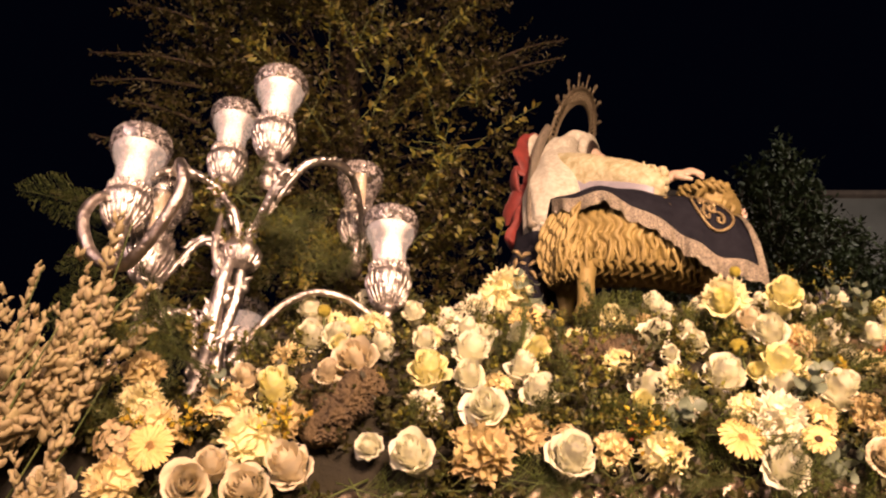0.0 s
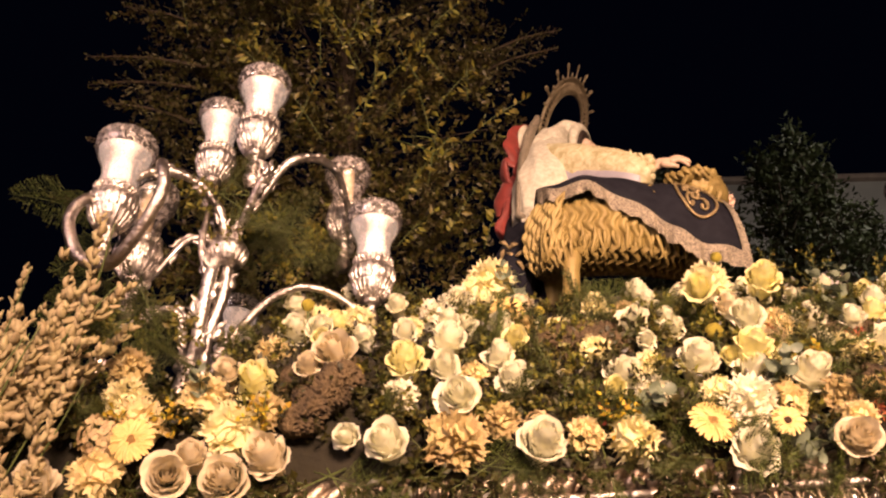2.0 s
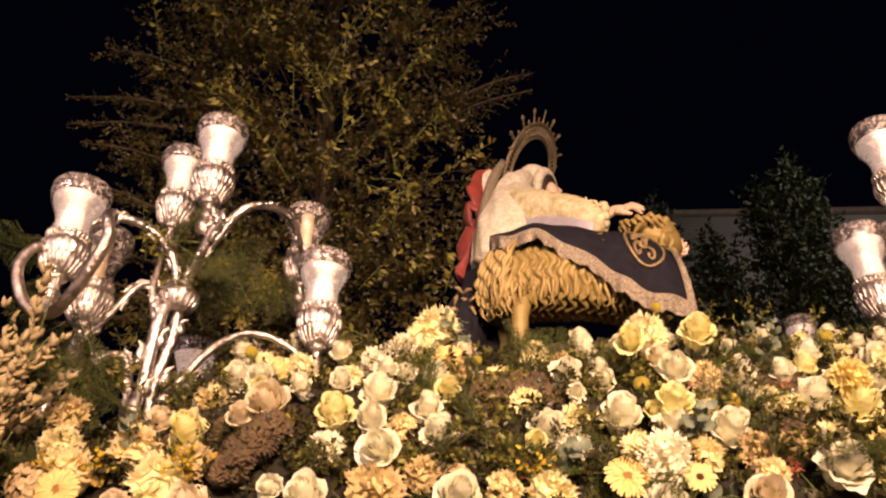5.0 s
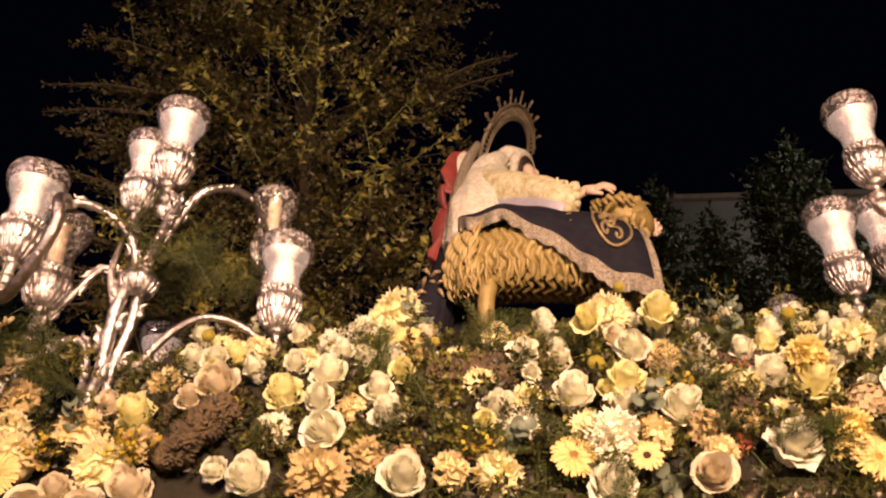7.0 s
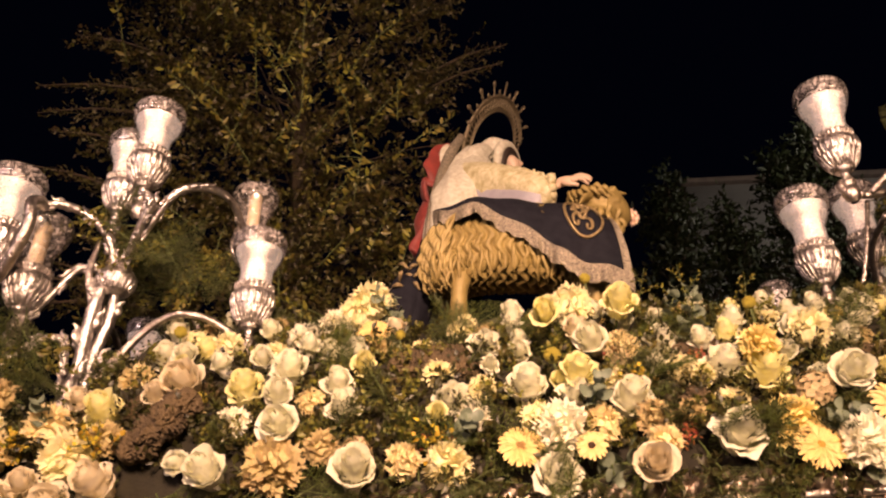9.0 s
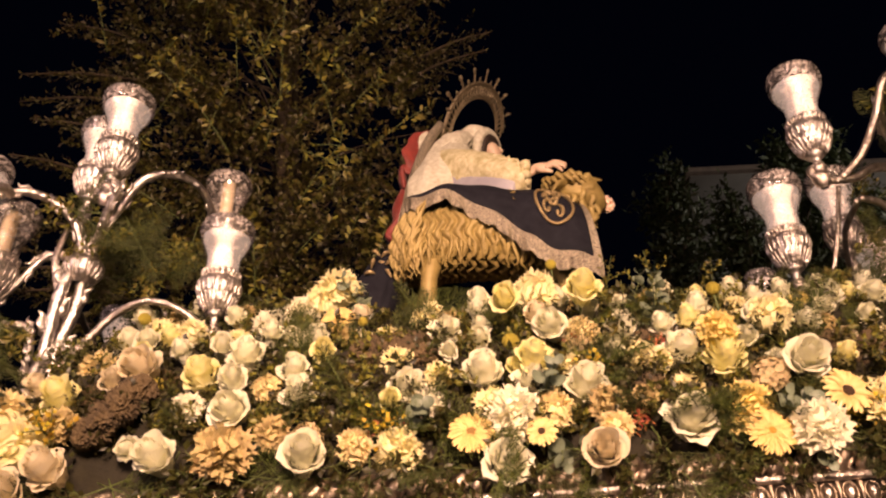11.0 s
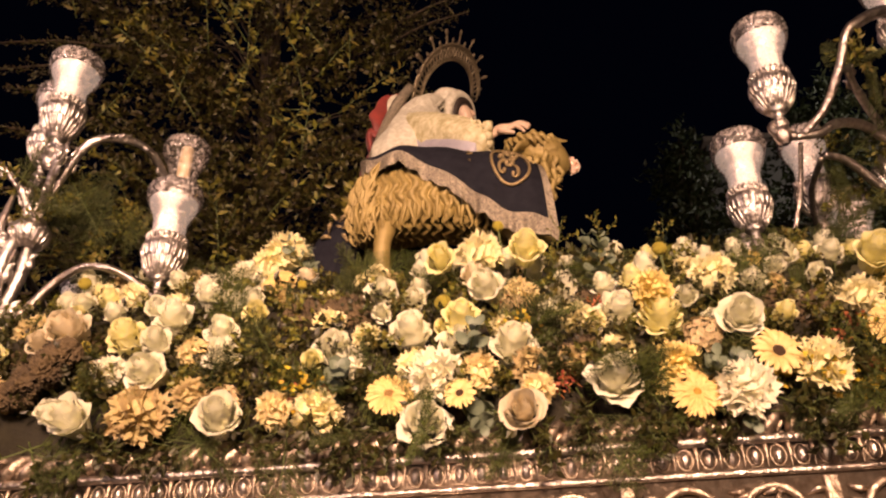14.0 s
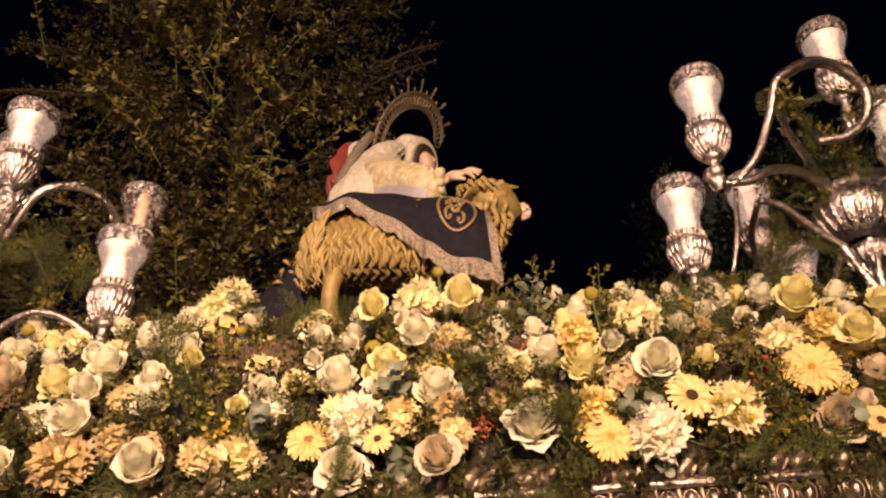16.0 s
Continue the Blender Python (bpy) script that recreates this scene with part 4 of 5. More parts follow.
    tagged(part("floret_head", pieces, M["spike_cream"], ob), kind="stuff")
    return ob


spike_first = [spike("tall cream flower spike with many small buds", "cream flower spikes", 200 + i, 0.25 + 0.03 * i) for i in range(3)]
for i in range(30):
    x, y = rnd.uniform(-0.98, -0.58), rnd.uniform(1.18, 1.39)
    ax = Vector((0.62 + (x + 0.72) * 1.2 + rnd.uniform(-0.30, 0.35), -0.31 + rnd.uniform(-0.22, 0.22), 0.96))
    m = facing((x - 0.05, y, 1.912 + (y - 1.18) * 0.8 + rnd.uniform(-0.12, 0.08)), ax, rnd.uniform(0, 6), rnd.uniform(0.8, 1.15))
    if i < 3:
        spike_first[i].matrix_basis = m
    else:
        copy_sized(spike_first[i % 3], m)

# ---- candelabra ----
CUP = [(0.008, 0.0), (0.014, 0.005), (0.009, 0.013), (0.013, 0.021), (0.023, 0.029), (0.021, 0.033), (0.032, 0.044), (0.041, 0.058), (0.048, 0.076), (0.0525, 0.094), (0.052, 0.106), (0.046, 0.115), (0.041, 0.121), (0.043, 0.127), (0.047, 0.132), (0.043, 0.136), (0.038, 0.132)]
SHADE = [(0.040, 0.128), (0.041, 0.142), (0.0405, 0.156), (0.040, 0.170), (0.042, 0.184), (0.047, 0.198), (0.054, 0.212), (0.061, 0.227), (0.066, 0.243), (0.0685, 0.258), (0.068, 0.271), (0.0645, 0.282), (0.0605, 0.288), (0.059, 0.2865), (0.0628, 0.281), (0.0660, 0.270), (0.0662, 0.257), (0.064, 0.243)]
FROST = [(0.035, 0.130), (0.038, 0.148), (0.038, 0.166), (0.039, 0.184), (0.044, 0.200), (0.051, 0.215), (0.057, 0.230), (0.058, 0.242), (0.050, 0.247), (0.026, 0.245), (0.001, 0.244)]


def frill(count, r0, z0, r1, z1, thick, off=0.0):
    """A ring of small embossed leaves on a turned bowl."""
    pieces = []
    for k in range(count):
        a = (k + off) / count * math.tau
        d, side = Vector((math.cos(a), math.sin(a), 0)), Vector((-math.sin(a), math.cos(a), 0))
        lo, hi = d * r0 + Vector((0, 0, z0)), d * r1 + Vector((0, 0, z1))
        pieces.append(tube([lo, lo.lerp(hi, 0.5) + d * thick * 0.9, hi + d * thick * 0.7 + side * thick * 0.3], [thick * 0.5, thick, thick * 0.3], 7, 3))
    return pieces


cup_mesh = mesh_of("cup", [lathe(CUP, 72, 12, 0.05, 22.0)], M["silver"])
frill_mesh = mesh_of("leaf_frill", [*frill(22, 0.025, 0.034, 0.047, 0.076, 0.0042), *frill(22, 0.0475, 0.074, 0.048, 0.112, 0.0044, 0.5), *frill(26, 0.041, 0.120, 0.046, 0.136, 0.0035)], M["silver"])
knop_mesh = mesh_of("knop", [lathe([(0.008, -0.062), (0.016, -0.052), (0.022, -0.036), (0.014, -0.016), (0.018, -0.006), (0.012, 0.004)], 32, 10, 0.22, 30.0)], M["silver_plain"])
shade_mesh = mesh_of("glass_shade", [lathe(SHADE, 40)], M["glass"])
frost_mesh = mesh_of("lit_candle", [lathe(FROST, 28)], M["lit_frost"])
candle_mesh = mesh_of("candle", [lathe([(0.001, 0.12), (0.019, 0.12), (0.019, 0.255), (0.016, 0.259), (0.003, 0.258), (0.002, 0.27), (0.0005, 0.272)], 20)], M["wax"])


def branch(parent, pts, r, name="arm"):
    """An arm with leafy sheaths along it."""
    ob = part(name, [tube(pts, r, 12, 8)], M["silver_plain"], parent)
    return ob


def beaded_arm(parent, pts, r):
    path = smooth_path(pts, 8)
    ob = part("arm", [tube(pts, r, 10, 8)], M["silver"], parent)
    pieces = []
    for k in range(2, len(path) - 2, 2):
        d = (path[k + 1] - path[k - 1]).normalized()
        w = k * 1.9
        s = d.orthogonal().normalized()
        s = (s * math.cos(w) + d.cross(s) * math.sin(w)).normalized()
        pieces.append(tube([path[k] + s * 0.006 - d * 0.010, path[k] + s * 0.013, path[k] + s * 0.010 + d * 0.014, path[k] + s * 0.020 + d * 0.022], [0.003, 0.006, 0.005, 0.001], 6, 2))
    part("leaf_sheath", pieces, M["silver"], ob)
    return ob


def light_cup(parent, place, lit=True, tall=1.04, glass=1.0):
    """A cup with its glass shade and candle; place is the cup's foot."""
    m = Matrix.Translation(place) @ Matrix.Rotation(rnd.uniform(0, 6), 4, "Z") @ Matrix.Diagonal((1, 1, tall, 1))
    cup = put("lamp_cup", cup_mesh, parent, m)
    put("knop", knop_mesh, cup)
    tagged(put("leaf_frill", frill_mesh, cup), kind="stuff")
    g = pose(0, 0, 0.128 * (1 - glass)) @ Matrix.Diagonal((1, 1, glass, 1))
    put("glass_shade", shade_mesh, cup, g, "etched clear glass shade")
    if lit:
        put("lit_candle", frost_mesh, cup, g, "glowing frosted candle lamp")
    else:
        put("candle", candle_mesh, cup, None, "unlit cream wax candle")
    return cup


def trunk_body(parent, foot, top):
    """The stem: bundle of leafy shafts with a vase knot."""
    f, t = Vector(foot), Vector(top)
    for k in range(3):
        a = k * 2.1 + 0.4
        o = Vector((math.cos(a), math.sin(a), 0)) * 0.022
        part("shaft", [tube([f + o * 1.8, f + (t - f) * 0.35 + o * 0.7, f + (t - f) * 0.7 + o * 1.2, t + o * 0.5], [0.017, 0.013, 0.016, 0.010], 12, 6)], M["silver"], parent)
        for q in range(9):
            c = f + (t - f) * (0.08 + 0.1 * q) + o
            w = q * 2.1 + k
            d = Vector((math.cos(w), math.sin(w), 0))
            part("acanthus_leaf", [tube([c + d * 0.006, c + d * 0.020 + Vector((0, 0, 0.016)), c + d * 0.020 + Vector((0, 0, 0.036)), c + d * 0.034 + Vector((0, 0, 0.046))], [0.006, 0.012, 0.008, 0.002], 8, 4, 0.5)], M["silver"], parent)
    base = part("base", [moved(lathe([(0.075, -0.06), (0.08, -0.04), (0.055, -0.02), (0.06, 0.0), (0.035, 0.02), (0.025, 0.05)], 40, 12, 0.12), Matrix.Translation(f))], M["silver"], parent)
    return base


def knot(parent, place, r):
    c = Vector(place)
    rings = [moved(q, Matrix.Translation(c)) for q in frill(20, 0.75 * r, -0.75 * r, 1.02 * r, 0.05 * r, 0.10 * r) + frill(20, 0.95 * r, 0.12 * r, 0.62 * r, 0.62 * r, 0.08 * r, 0.5)]
    tagged(part("leaf_frill", rings, M["silver"], parent), kind="stuff")
    part("knot", [moved(lathe([(0.4 * r, -r), (0.7 * r, -0.8 * r), (1.0 * r, -0.3 * r), (1.05 * r, 0.1 * r), (0.8 * r, 0.5 * r), (0.55 * r, 0.7 * r), (0.65 * r, 0.85 * r), (0.4 * r, r)], 40, 11, 0.16, 14), Matrix.Translation(place))], M["silver"], parent)


left = thing("candelabrum", "ornate silver candelabrum with glass shades, lit, beside fern sprigs", "candelabrum", "candelabra")
trunk_body(left, (-0.520, 1.545, 2.13), (-0.485, 1.538, 2.54))
knot(left, (-0.475, 1.544, 2.511), 0.045)
for place, lit in (((-0.69, 1.376, 2.439), True), ((-0.585, 1.654, 2.764), True), ((-0.415, 1.463, 2.703), True),
                   ((-0.128, 1.569, 2.348), True), ((-0.24, 1.791, 2.65), False), ((-0.665, 1.491, 2.377), False), ((-0.565, 1.948, 2.295), True)):
    light_cup(left, place, lit, 1.06, 0.90)
beaded_arm(left, [(-0.49, 1.544, 2.511), (-0.45, 1.524, 2.558), (-0.40, 1.466, 2.638), (-0.375, 1.448, 2.675), (-0.39, 1.453, 2.701), (-0.415, 1.466, 2.689)], [0.010, 0.011, 0.008])
beaded_arm(left, [(-0.50, 1.548, 2.491), (-0.52, 1.565, 2.607), (-0.55, 1.607, 2.698), (-0.585, 1.656, 2.755)], [0.010, 0.008])
beaded_arm(left, [(-0.47, 1.53, 2.528), (-0.40, 1.498, 2.634), (-0.32, 1.477, 2.732), (-0.24, 1.571, 2.772), (-0.215, 1.707, 2.709), (-0.22, 1.785, 2.629)], [0.010, 0.011, 0.007])
branch(left, [(-0.46, 1.522, 2.23), (-0.41, 1.535, 2.315), (-0.37, 1.535, 2.365), (-0.33, 1.529, 2.39), (-0.283, 1.526, 2.403), (-0.22, 1.534, 2.391), (-0.16, 1.552, 2.355), (-0.13, 1.572, 2.333)], [0.011, 0.009, 0.008])
beaded_arm(left, [(-0.485, 1.548, 2.491), (-0.49, 1.518, 2.587), (-0.53, 1.474, 2.649), (-0.60, 1.429, 2.67), (-0.66, 1.388, 2.621), (-0.69, 1.377, 2.527), (-0.69, 1.376, 2.439)], [0.011, 0.010, 0.007])
branch(left, [(-0.60, 1.376, 2.629), (-0.56, 1.302, 2.592), (-0.53, 1.232, 2.539), (-0.513, 1.223, 2.484), (-0.53, 1.234, 2.43), (-0.58, 1.268, 2.37), (-0.635, 1.304, 2.345), (-0.70, 1.308, 2.374), (-0.737, 1.305, 2.46), (-0.72, 1.326, 2.526), (-0.68, 1.364, 2.493), (-0.69, 1.377, 2.434)], [0.011, 0.013, 0.013, 0.010])
beaded_arm(left, [(-0.49, 1.532, 2.519), (-0.56, 1.519, 2.536), (-0.63, 1.51, 2.432), (-0.665, 1.491, 2.377)], [0.009, 0.007])
beaded_arm(left, [(-0.53, 1.518, 2.25), (-0.56, 1.519, 2.342), (-0.62, 1.501, 2.328), (-0.68, 1.479, 2.242), (-0.69, 1.472, 2.179)], [0.010, 0.008])
branch(left, [(-0.51, 1.52, 2.434), (-0.525, 1.503, 2.512), (-0.53, 1.521, 2.619)], [0.008, 0.009, 0.006], "prop")
branch(left, [(-0.27, 1.682, 2.346), (-0.29, 1.667, 2.414), (-0.31, 1.659, 2.454)], [0.006, 0.009, 0.004], "prop")
branch(left, [(-0.50, 1.559, 2.443), (-0.54, 1.771, 2.406), (-0.575, 1.929, 2.337)], [0.009, 0.008], "arm")

right = thing("candelabrum", "ornate silver candelabrum with glass shades, branching arms and fern", "candelabrum", "candelabra")
trunk_body(right, (1.775, 1.809, 2.373), (1.75, 1.758, 2.71))
knot(right, (1.745, 1.76, 2.7), 0.092)
knot(right, (1.765, 1.783, 2.592), 0.050)
for place, lit in (((1.357, 1.552, 2.717), True), ((1.292, 1.686, 2.47), True), ((1.545, 1.899, 2.622), True), ((1.785, 1.696, 2.998), True), ((1.655, 1.967, 2.447), True), ((1.98, 1.875, 2.878), True), ((2.08, 1.73, 2.601), True)):
    light_cup(right, place, lit)
branch(right, [(1.72, 1.734, 2.725), (1.60, 1.654, 2.762), (1.50, 1.581, 2.725), (1.44, 1.559, 2.683), (1.385, 1.551, 2.671)], [0.013, 0.012, 0.009])
branch(right, [(1.385, 1.551, 2.671), (1.345, 1.549, 2.681), (1.335, 1.554, 2.707), (1.356, 1.551, 2.722)], [0.009, 0.010, 0.007], "crook")
branch(right, [(1.40, 1.55, 2.676), (1.445, 1.51, 2.718), (1.475, 1.455, 2.788), (1.495, 1.42, 2.858), (1.53, 1.422, 2.892), (1.60, 1.443, 2.939), (1.67, 1.472, 2.946), (1.74, 1.512, 2.903), (1.735, 1.536, 2.836), (1.68, 1.547, 2.788), (1.61, 1.549, 2.778)], [0.009, 0.010, 0.015, 0.012, 0.010])
beaded_arm(right, [(1.73, 1.746, 2.717), (1.66, 1.692, 2.778), (1.57, 1.595, 2.849), (1.52, 1.506, 2.886)], [0.010, 0.010, 0.008])
beaded_arm(right, [(1.76, 1.746, 2.717), (1.74, 1.684, 2.817), (1.72, 1.593, 2.859), (1.75, 1.659, 2.934), (1.785, 1.703, 2.969)], [0.009, 0.009, 0.006])
branch(right, [(1.46, 1.606, 2.654), (1.52, 1.628, 2.646), (1.60, 1.67, 2.594), (1.655, 1.687, 2.562)], [0.008, 0.011, 0.010])
beaded_arm(right, [(1.655, 1.687, 2.562), (1.69, 1.694, 2.481), (1.73, 1.71, 2.403), (1.77, 1.764, 2.343)], [0.011, 0.011])
branch(right, [(1.40, 1.572, 2.67), (1.40, 1.655, 2.565), (1.36, 1.692, 2.44), (1.315, 1.689, 2.455)], [0.006, 0.006, 0.007], "arm")
branch(right, [(1.315, 1.688, 2.46), (1.32, 1.703, 2.391), (1.33, 1.713, 2.342)], [0.008, 0.010, 0.008], "prop")
branch(right, [(1.46, 1.616, 2.656), (1.47, 1.743, 2.635), (1.51, 1.855, 2.587), (1.53, 1.88, 2.613)], [0.008, 0.008], "arm")
branch(right, [(1.72, 1.794, 2.636), (1.68, 1.901, 2.515), (1.64, 1.961, 2.426), (1.655, 1.965, 2.457)], [0.009, 0.008], "arm")
beaded_arm(right, [(1.77, 1.765, 2.722), (1.86, 1.786, 2.818), (1.95, 1.852, 2.842), (1.98, 1.875, 2.878)], [0.010, 0.008])
beaded_arm(right, [(1.79, 1.762, 2.639), (1.92, 1.733, 2.684), (2.04, 1.721, 2.641), (2.08, 1.732, 2.592)], [0.010, 0.008])

# one lamp of a rear candelabrum, seen over the mound
rear = thing("rear_lamp", "silver lamp with glass shade standing behind the mound", "candle lamp")
light_cup(rear, (1.665, 2.909, 2.827), True)
part("post", [tube([(1.665, 2.959, 2.587), (1.665, 2.939, 2.685), (1.665, 2.908, 2.831)], [0.012, 0.009, 0.010], 12, 4)], M["silver"], rear)

# ferns wired to the candelabra
fern_a = fern("fern frond tied to the candelabrum", "candelabrum ferns", 300, 0.17)
sprig_a = sprig(M["leaf_lime"], "leafy green sprig tied to the candelabrum", "candelabrum sprigs", 310, 0.020, 0.009, 0.006, 8, 0.13)
first_fern = first_sprig = True
FERN_SPOTS = [(-0.56, 1.457, 2.247), (-0.62, 1.466, 2.3), (-0.66, 1.45, 2.235), (-0.62, 1.429, 2.19), (-0.70, 1.471, 2.281), (-0.47, 1.478, 2.63), (-0.44, 1.51, 2.575), (-0.36, 1.541, 2.623), (-0.47, 1.628, 2.6), (-0.40, 1.64, 2.542), (-0.33, 1.626, 2.61), (-0.55, 1.623, 2.62), (-0.30, 1.66, 2.546), (-0.42, 1.639, 2.644),
              (1.62, 1.625, 2.804), (1.68, 1.645, 2.808), (1.72, 1.617, 2.843), (1.55, 1.515, 2.842), (1.74, 1.682, 2.826), (1.60, 1.705, 2.719), (1.66, 1.752, 2.688), (1.56, 1.776, 2.673), (1.34, 1.602, 2.431), (1.38, 1.63, 2.396), (1.44, 1.665, 2.424), (1.50, 1.707, 2.515), (1.66, 1.714, 2.578), (1.78, 1.592, 2.961)]
for k, place in enumerate(FERN_SPOTS):
    for q in range(3):
        ax = Vector((rnd.uniform(-1, 1), rnd.uniform(-0.9, 0.3), rnd.uniform(-0.8, 0.7)))
        m = facing(Vector(place) + Vector((rnd.uniform(-0.02, 0.02), 0, rnd.uniform(-0.02, 0.02))), ax, rnd.uniform(0, 6), rnd.uniform(0.6, 1.0))
        if q < 2:
            if first_fern:
                fern_a.matrix_basis, first_fern = m, False
            else:
                copy_sized(fern_a, m)
        else:
            if first_sprig:
                sprig_a.matrix_basis, first_sprig = m, False
            else:
                copy_sized(sprig_a, m)

bright_frond = fern("bright yellow-green fern frond beside the candelabrum", "candelabrum ferns", 301, 0.17, "fern_bright")
bright_frond.matrix_basis = facing((-0.90, 1.60, 2.685), (-0.95, -0.05, 0.26), 0.4, 1.15)
for place, ax, size in (((-0.78, 1.58, 2.56), (-0.9, -0.1, -0.55), 0.9), ((-0.84, 1.60, 2.66), (-0.8, -0.1, 0.35), 0.8), ((-0.72, 1.50, 2.42), (-0.7, -0.2, -0.7), 1.1), ((-0.68, 1.48, 2.38), (-0.2, -0.2, -1.0), 1.2), ((-0.62, 1.46, 2.36), (0.3, -0.2, -0.9), 1.1)):
    copy_sized(bright_frond, facing(place, ax, 0.4, size))

# ---- ram statue ----
# the carved group is shaped upright about its own axis and tipped forward on the mound
TIP = Matrix.Translation((0, 0, 1.6)) @ Matrix.Rotation(radians(12), 4, "X") @ Matrix.Translation((0, 0, -1.6))



def ram():
    """A gilt carved ram with long wavy fleece, its head turned back."""
    pieces = []
    axis = smooth_path([(0.285, 2.00, 2.27), (0.34, 2.00, 2.285), (0.45, 1.99, 2.30), (0.58, 1.99, 2.30), (0.68, 2.00, 2.285), (0.74, 2.02, 2.275), (0.775, 2.05, 2.27)], 66)
    n = len(axis)

    def fleece(u, v):
        i = min(int(v * (n - 1)), n - 1)
        c = axis[i]
        end = math.sin(math.pi * min(max(v, 0.0), 1.0)) ** 0.22
        a = u * math.tau
        ry, rz = 0.120 * end, 0.133 * end
        q = Vector((0, -math.cos(a) * ry, math.sin(a) * rz))
        s = v * 172 + 1.9 * math.sin(a * 12 + v * 9) + 2.4 * noise.noise((v * 6, a * 1.3, 2.0))
        lock = abs(math.sin(s * 0.5)) ** 0.7
        fall = 0.5 - 0.5 * math.sin(a)
        k = 1 + (0.09 + 0.06 * fall) * (lock - 0.5) + 0.025 * noise.noise((v * 22, a * 6, 0))
        q *= k
        if q.z < -0.06:
            q.z = -0.06 + (q.z + 0.06) * 0.45 - 0.022 * lock
        return c + q
    pieces.append(surf(fleece, 170, n - 1, True))
    # legs
    for hip, knee, foot, r in (((0.385, 1.96, 2.27), (0.372, 1.905, 2.17), (0.365, 1.90, 2.04), 0.040), ((0.35, 2.07, 2.22), (0.345, 2.07, 2.14), (0.34, 2.08, 2.04), 0.036),
                               ((0.73, 1.93, 2.20), (0.735, 1.92, 2.13), (0.73, 1.93, 2.04), 0.032), ((0.76, 2.08, 2.20), (0.765, 2.08, 2.13), (0.765, 2.09, 2.04), 0.032)):
        pieces.append(tube([hip, knee, foot], [r * 2.0, r * 1.35, r * 0.85, r * 0.72, r * 0.58, r * 0.56, r * 0.60, r * 0.85, r * 0.8], 14, 8))
    # neck, head, muzzle, ears, horns
    pieces.append(tube([(0.72, 2.07, 2.27), (0.755, 2.10, 2.35), (0.775, 2.11, 2.43), (0.79, 2.10, 2.475)], [0.07, 0.06, 0.055, 0.05], 40, 10))
    pieces.append(blob((0.80, 2.10, 2.475), (0.075, 0.06, 0.055), Matrix.Rotation(0.45, 4, "Y"), 30, 20, 0.25, 4))
    pieces.append(tube([(0.80, 2.09, 2.48), (0.84, 2.10, 2.455), (0.865, 2.13, 2.43)], [0.055, 0.042, 0.030], 16, 6))
    pieces.append(tube([(0.82, 2.12, 2.50), (0.85, 2.13, 2.522), (0.885, 2.14, 2.525)], [0.012, 0.02, 0.004], 10, 5, 0.45))
    pieces.append(tube([(0.77, 2.06, 2.48), (0.74, 2.03, 2.47), (0.72, 2.01, 2.44)], [0.012, 0.02, 0.004], 10, 5, 0.45))
    for k in range(26):
        a = k * 2.4
        h = k / 26
        c = Vector((0.775 + 0.05 * math.cos(a), 2.095 + 0.045 * math.sin(a), 2.50 - 0.02 * h))
        pieces.append(tube([c, c + Vector((0.02 * math.cos(a), 0.02 * math.sin(a), 0.012)), c + Vector((0.03 * math.cos(a + 0.7), 0.03 * math.sin(a + 0.7), -0.012))], [0.011, 0.010, 0.002], 7, 4))
    for k in range(60):
        a = k * 2.4
        h = k / 60
        c = Vector((0.745 + 0.06 * h, 2.09 + 0.02 * h, 2.32 + 0.15 * h))
        o = Vector((math.cos(a) * 0.058, math.sin(a) * 0.058, 0))
        w = 0.008 * math.sin(k * 1.7)
        pieces.append(tube([c + o, c + o * 1.15 + Vector((w, 0, -0.015)), c + o * 1.1 + Vector((-w, 0, -0.035)), c + o * 1.2 + Vector((w, 0, -0.05))], [0.008, 0.010, 0.008, 0.001], 7, 4))
    # fringe of hanging locks along the belly and the haunch
    for k in range(84):
        v = 0.05 + 0.86 * k / 83
        c = axis[int(v * (n - 1))]
        drop = 0.020 + 0.012 * math.sin(k * 2.3)
        p = c + Vector((0, -0.100 + 0.014 * math.sin(k * 1.7), -0.050 - 0.008 * (k % 3)))
        w = 0.006 * math.sin(k * 1.3)
        pieces.append(tube([p + Vector((0, 0, 0.045)), p + Vector((w, -0.005, 0.012)), p + Vector((-w, 0.004, -drop)), p + Vector((w, 0.012, -drop - 0.014))], [0.004, 0.006, 0.0045, 0.001], 7, 4))
    for k in range(84):
        h = k % 12 / 11
        row = k // 12 * 0.6
        p = Vector((0.287 + 0.018 * row - 0.02 * math.sin(h * 3), 1.965 - 0.022 * row, 2.355 - 0.13 * h))
        w = 0.008 * math.sin(k * 1.9)
        pieces.append(tube([p + Vector((0.02, 0, 0.03)), p + Vector((w, 0, 0)), p + Vector((-0.006 - w, 0, -0.03)), p + Vector((w, 0, -0.055))], [0.004, 0.0062, 0.005, 0.001], 7, 4))
    ob = new("ram_statue", mesh_of("ram_statue", pieces, M["gilt"]))
    ob.matrix_basis = TIP
    return tagged(ob, "gilded carved ram statue with long wavy fleece", "statue")


ram()


# added dark body that stands in for the shade beneath the ram
def under_body():
    ob = new("statue_plinth", mesh_of("statue_plinth", [tube([(0.36, 2.02, 2.03), (0.5, 2.05, 2.06), (0.7, 2.05, 2.06), (0.8, 2.05, 2.03)], [0.05, 0.07, 0.07, 0.05], 20, 8)], M["bark"]))
    ob.matrix_basis = TIP
    return tagged(ob, "dark brown shape under the ram in place of its shaded belly", "plinth")


under_body()

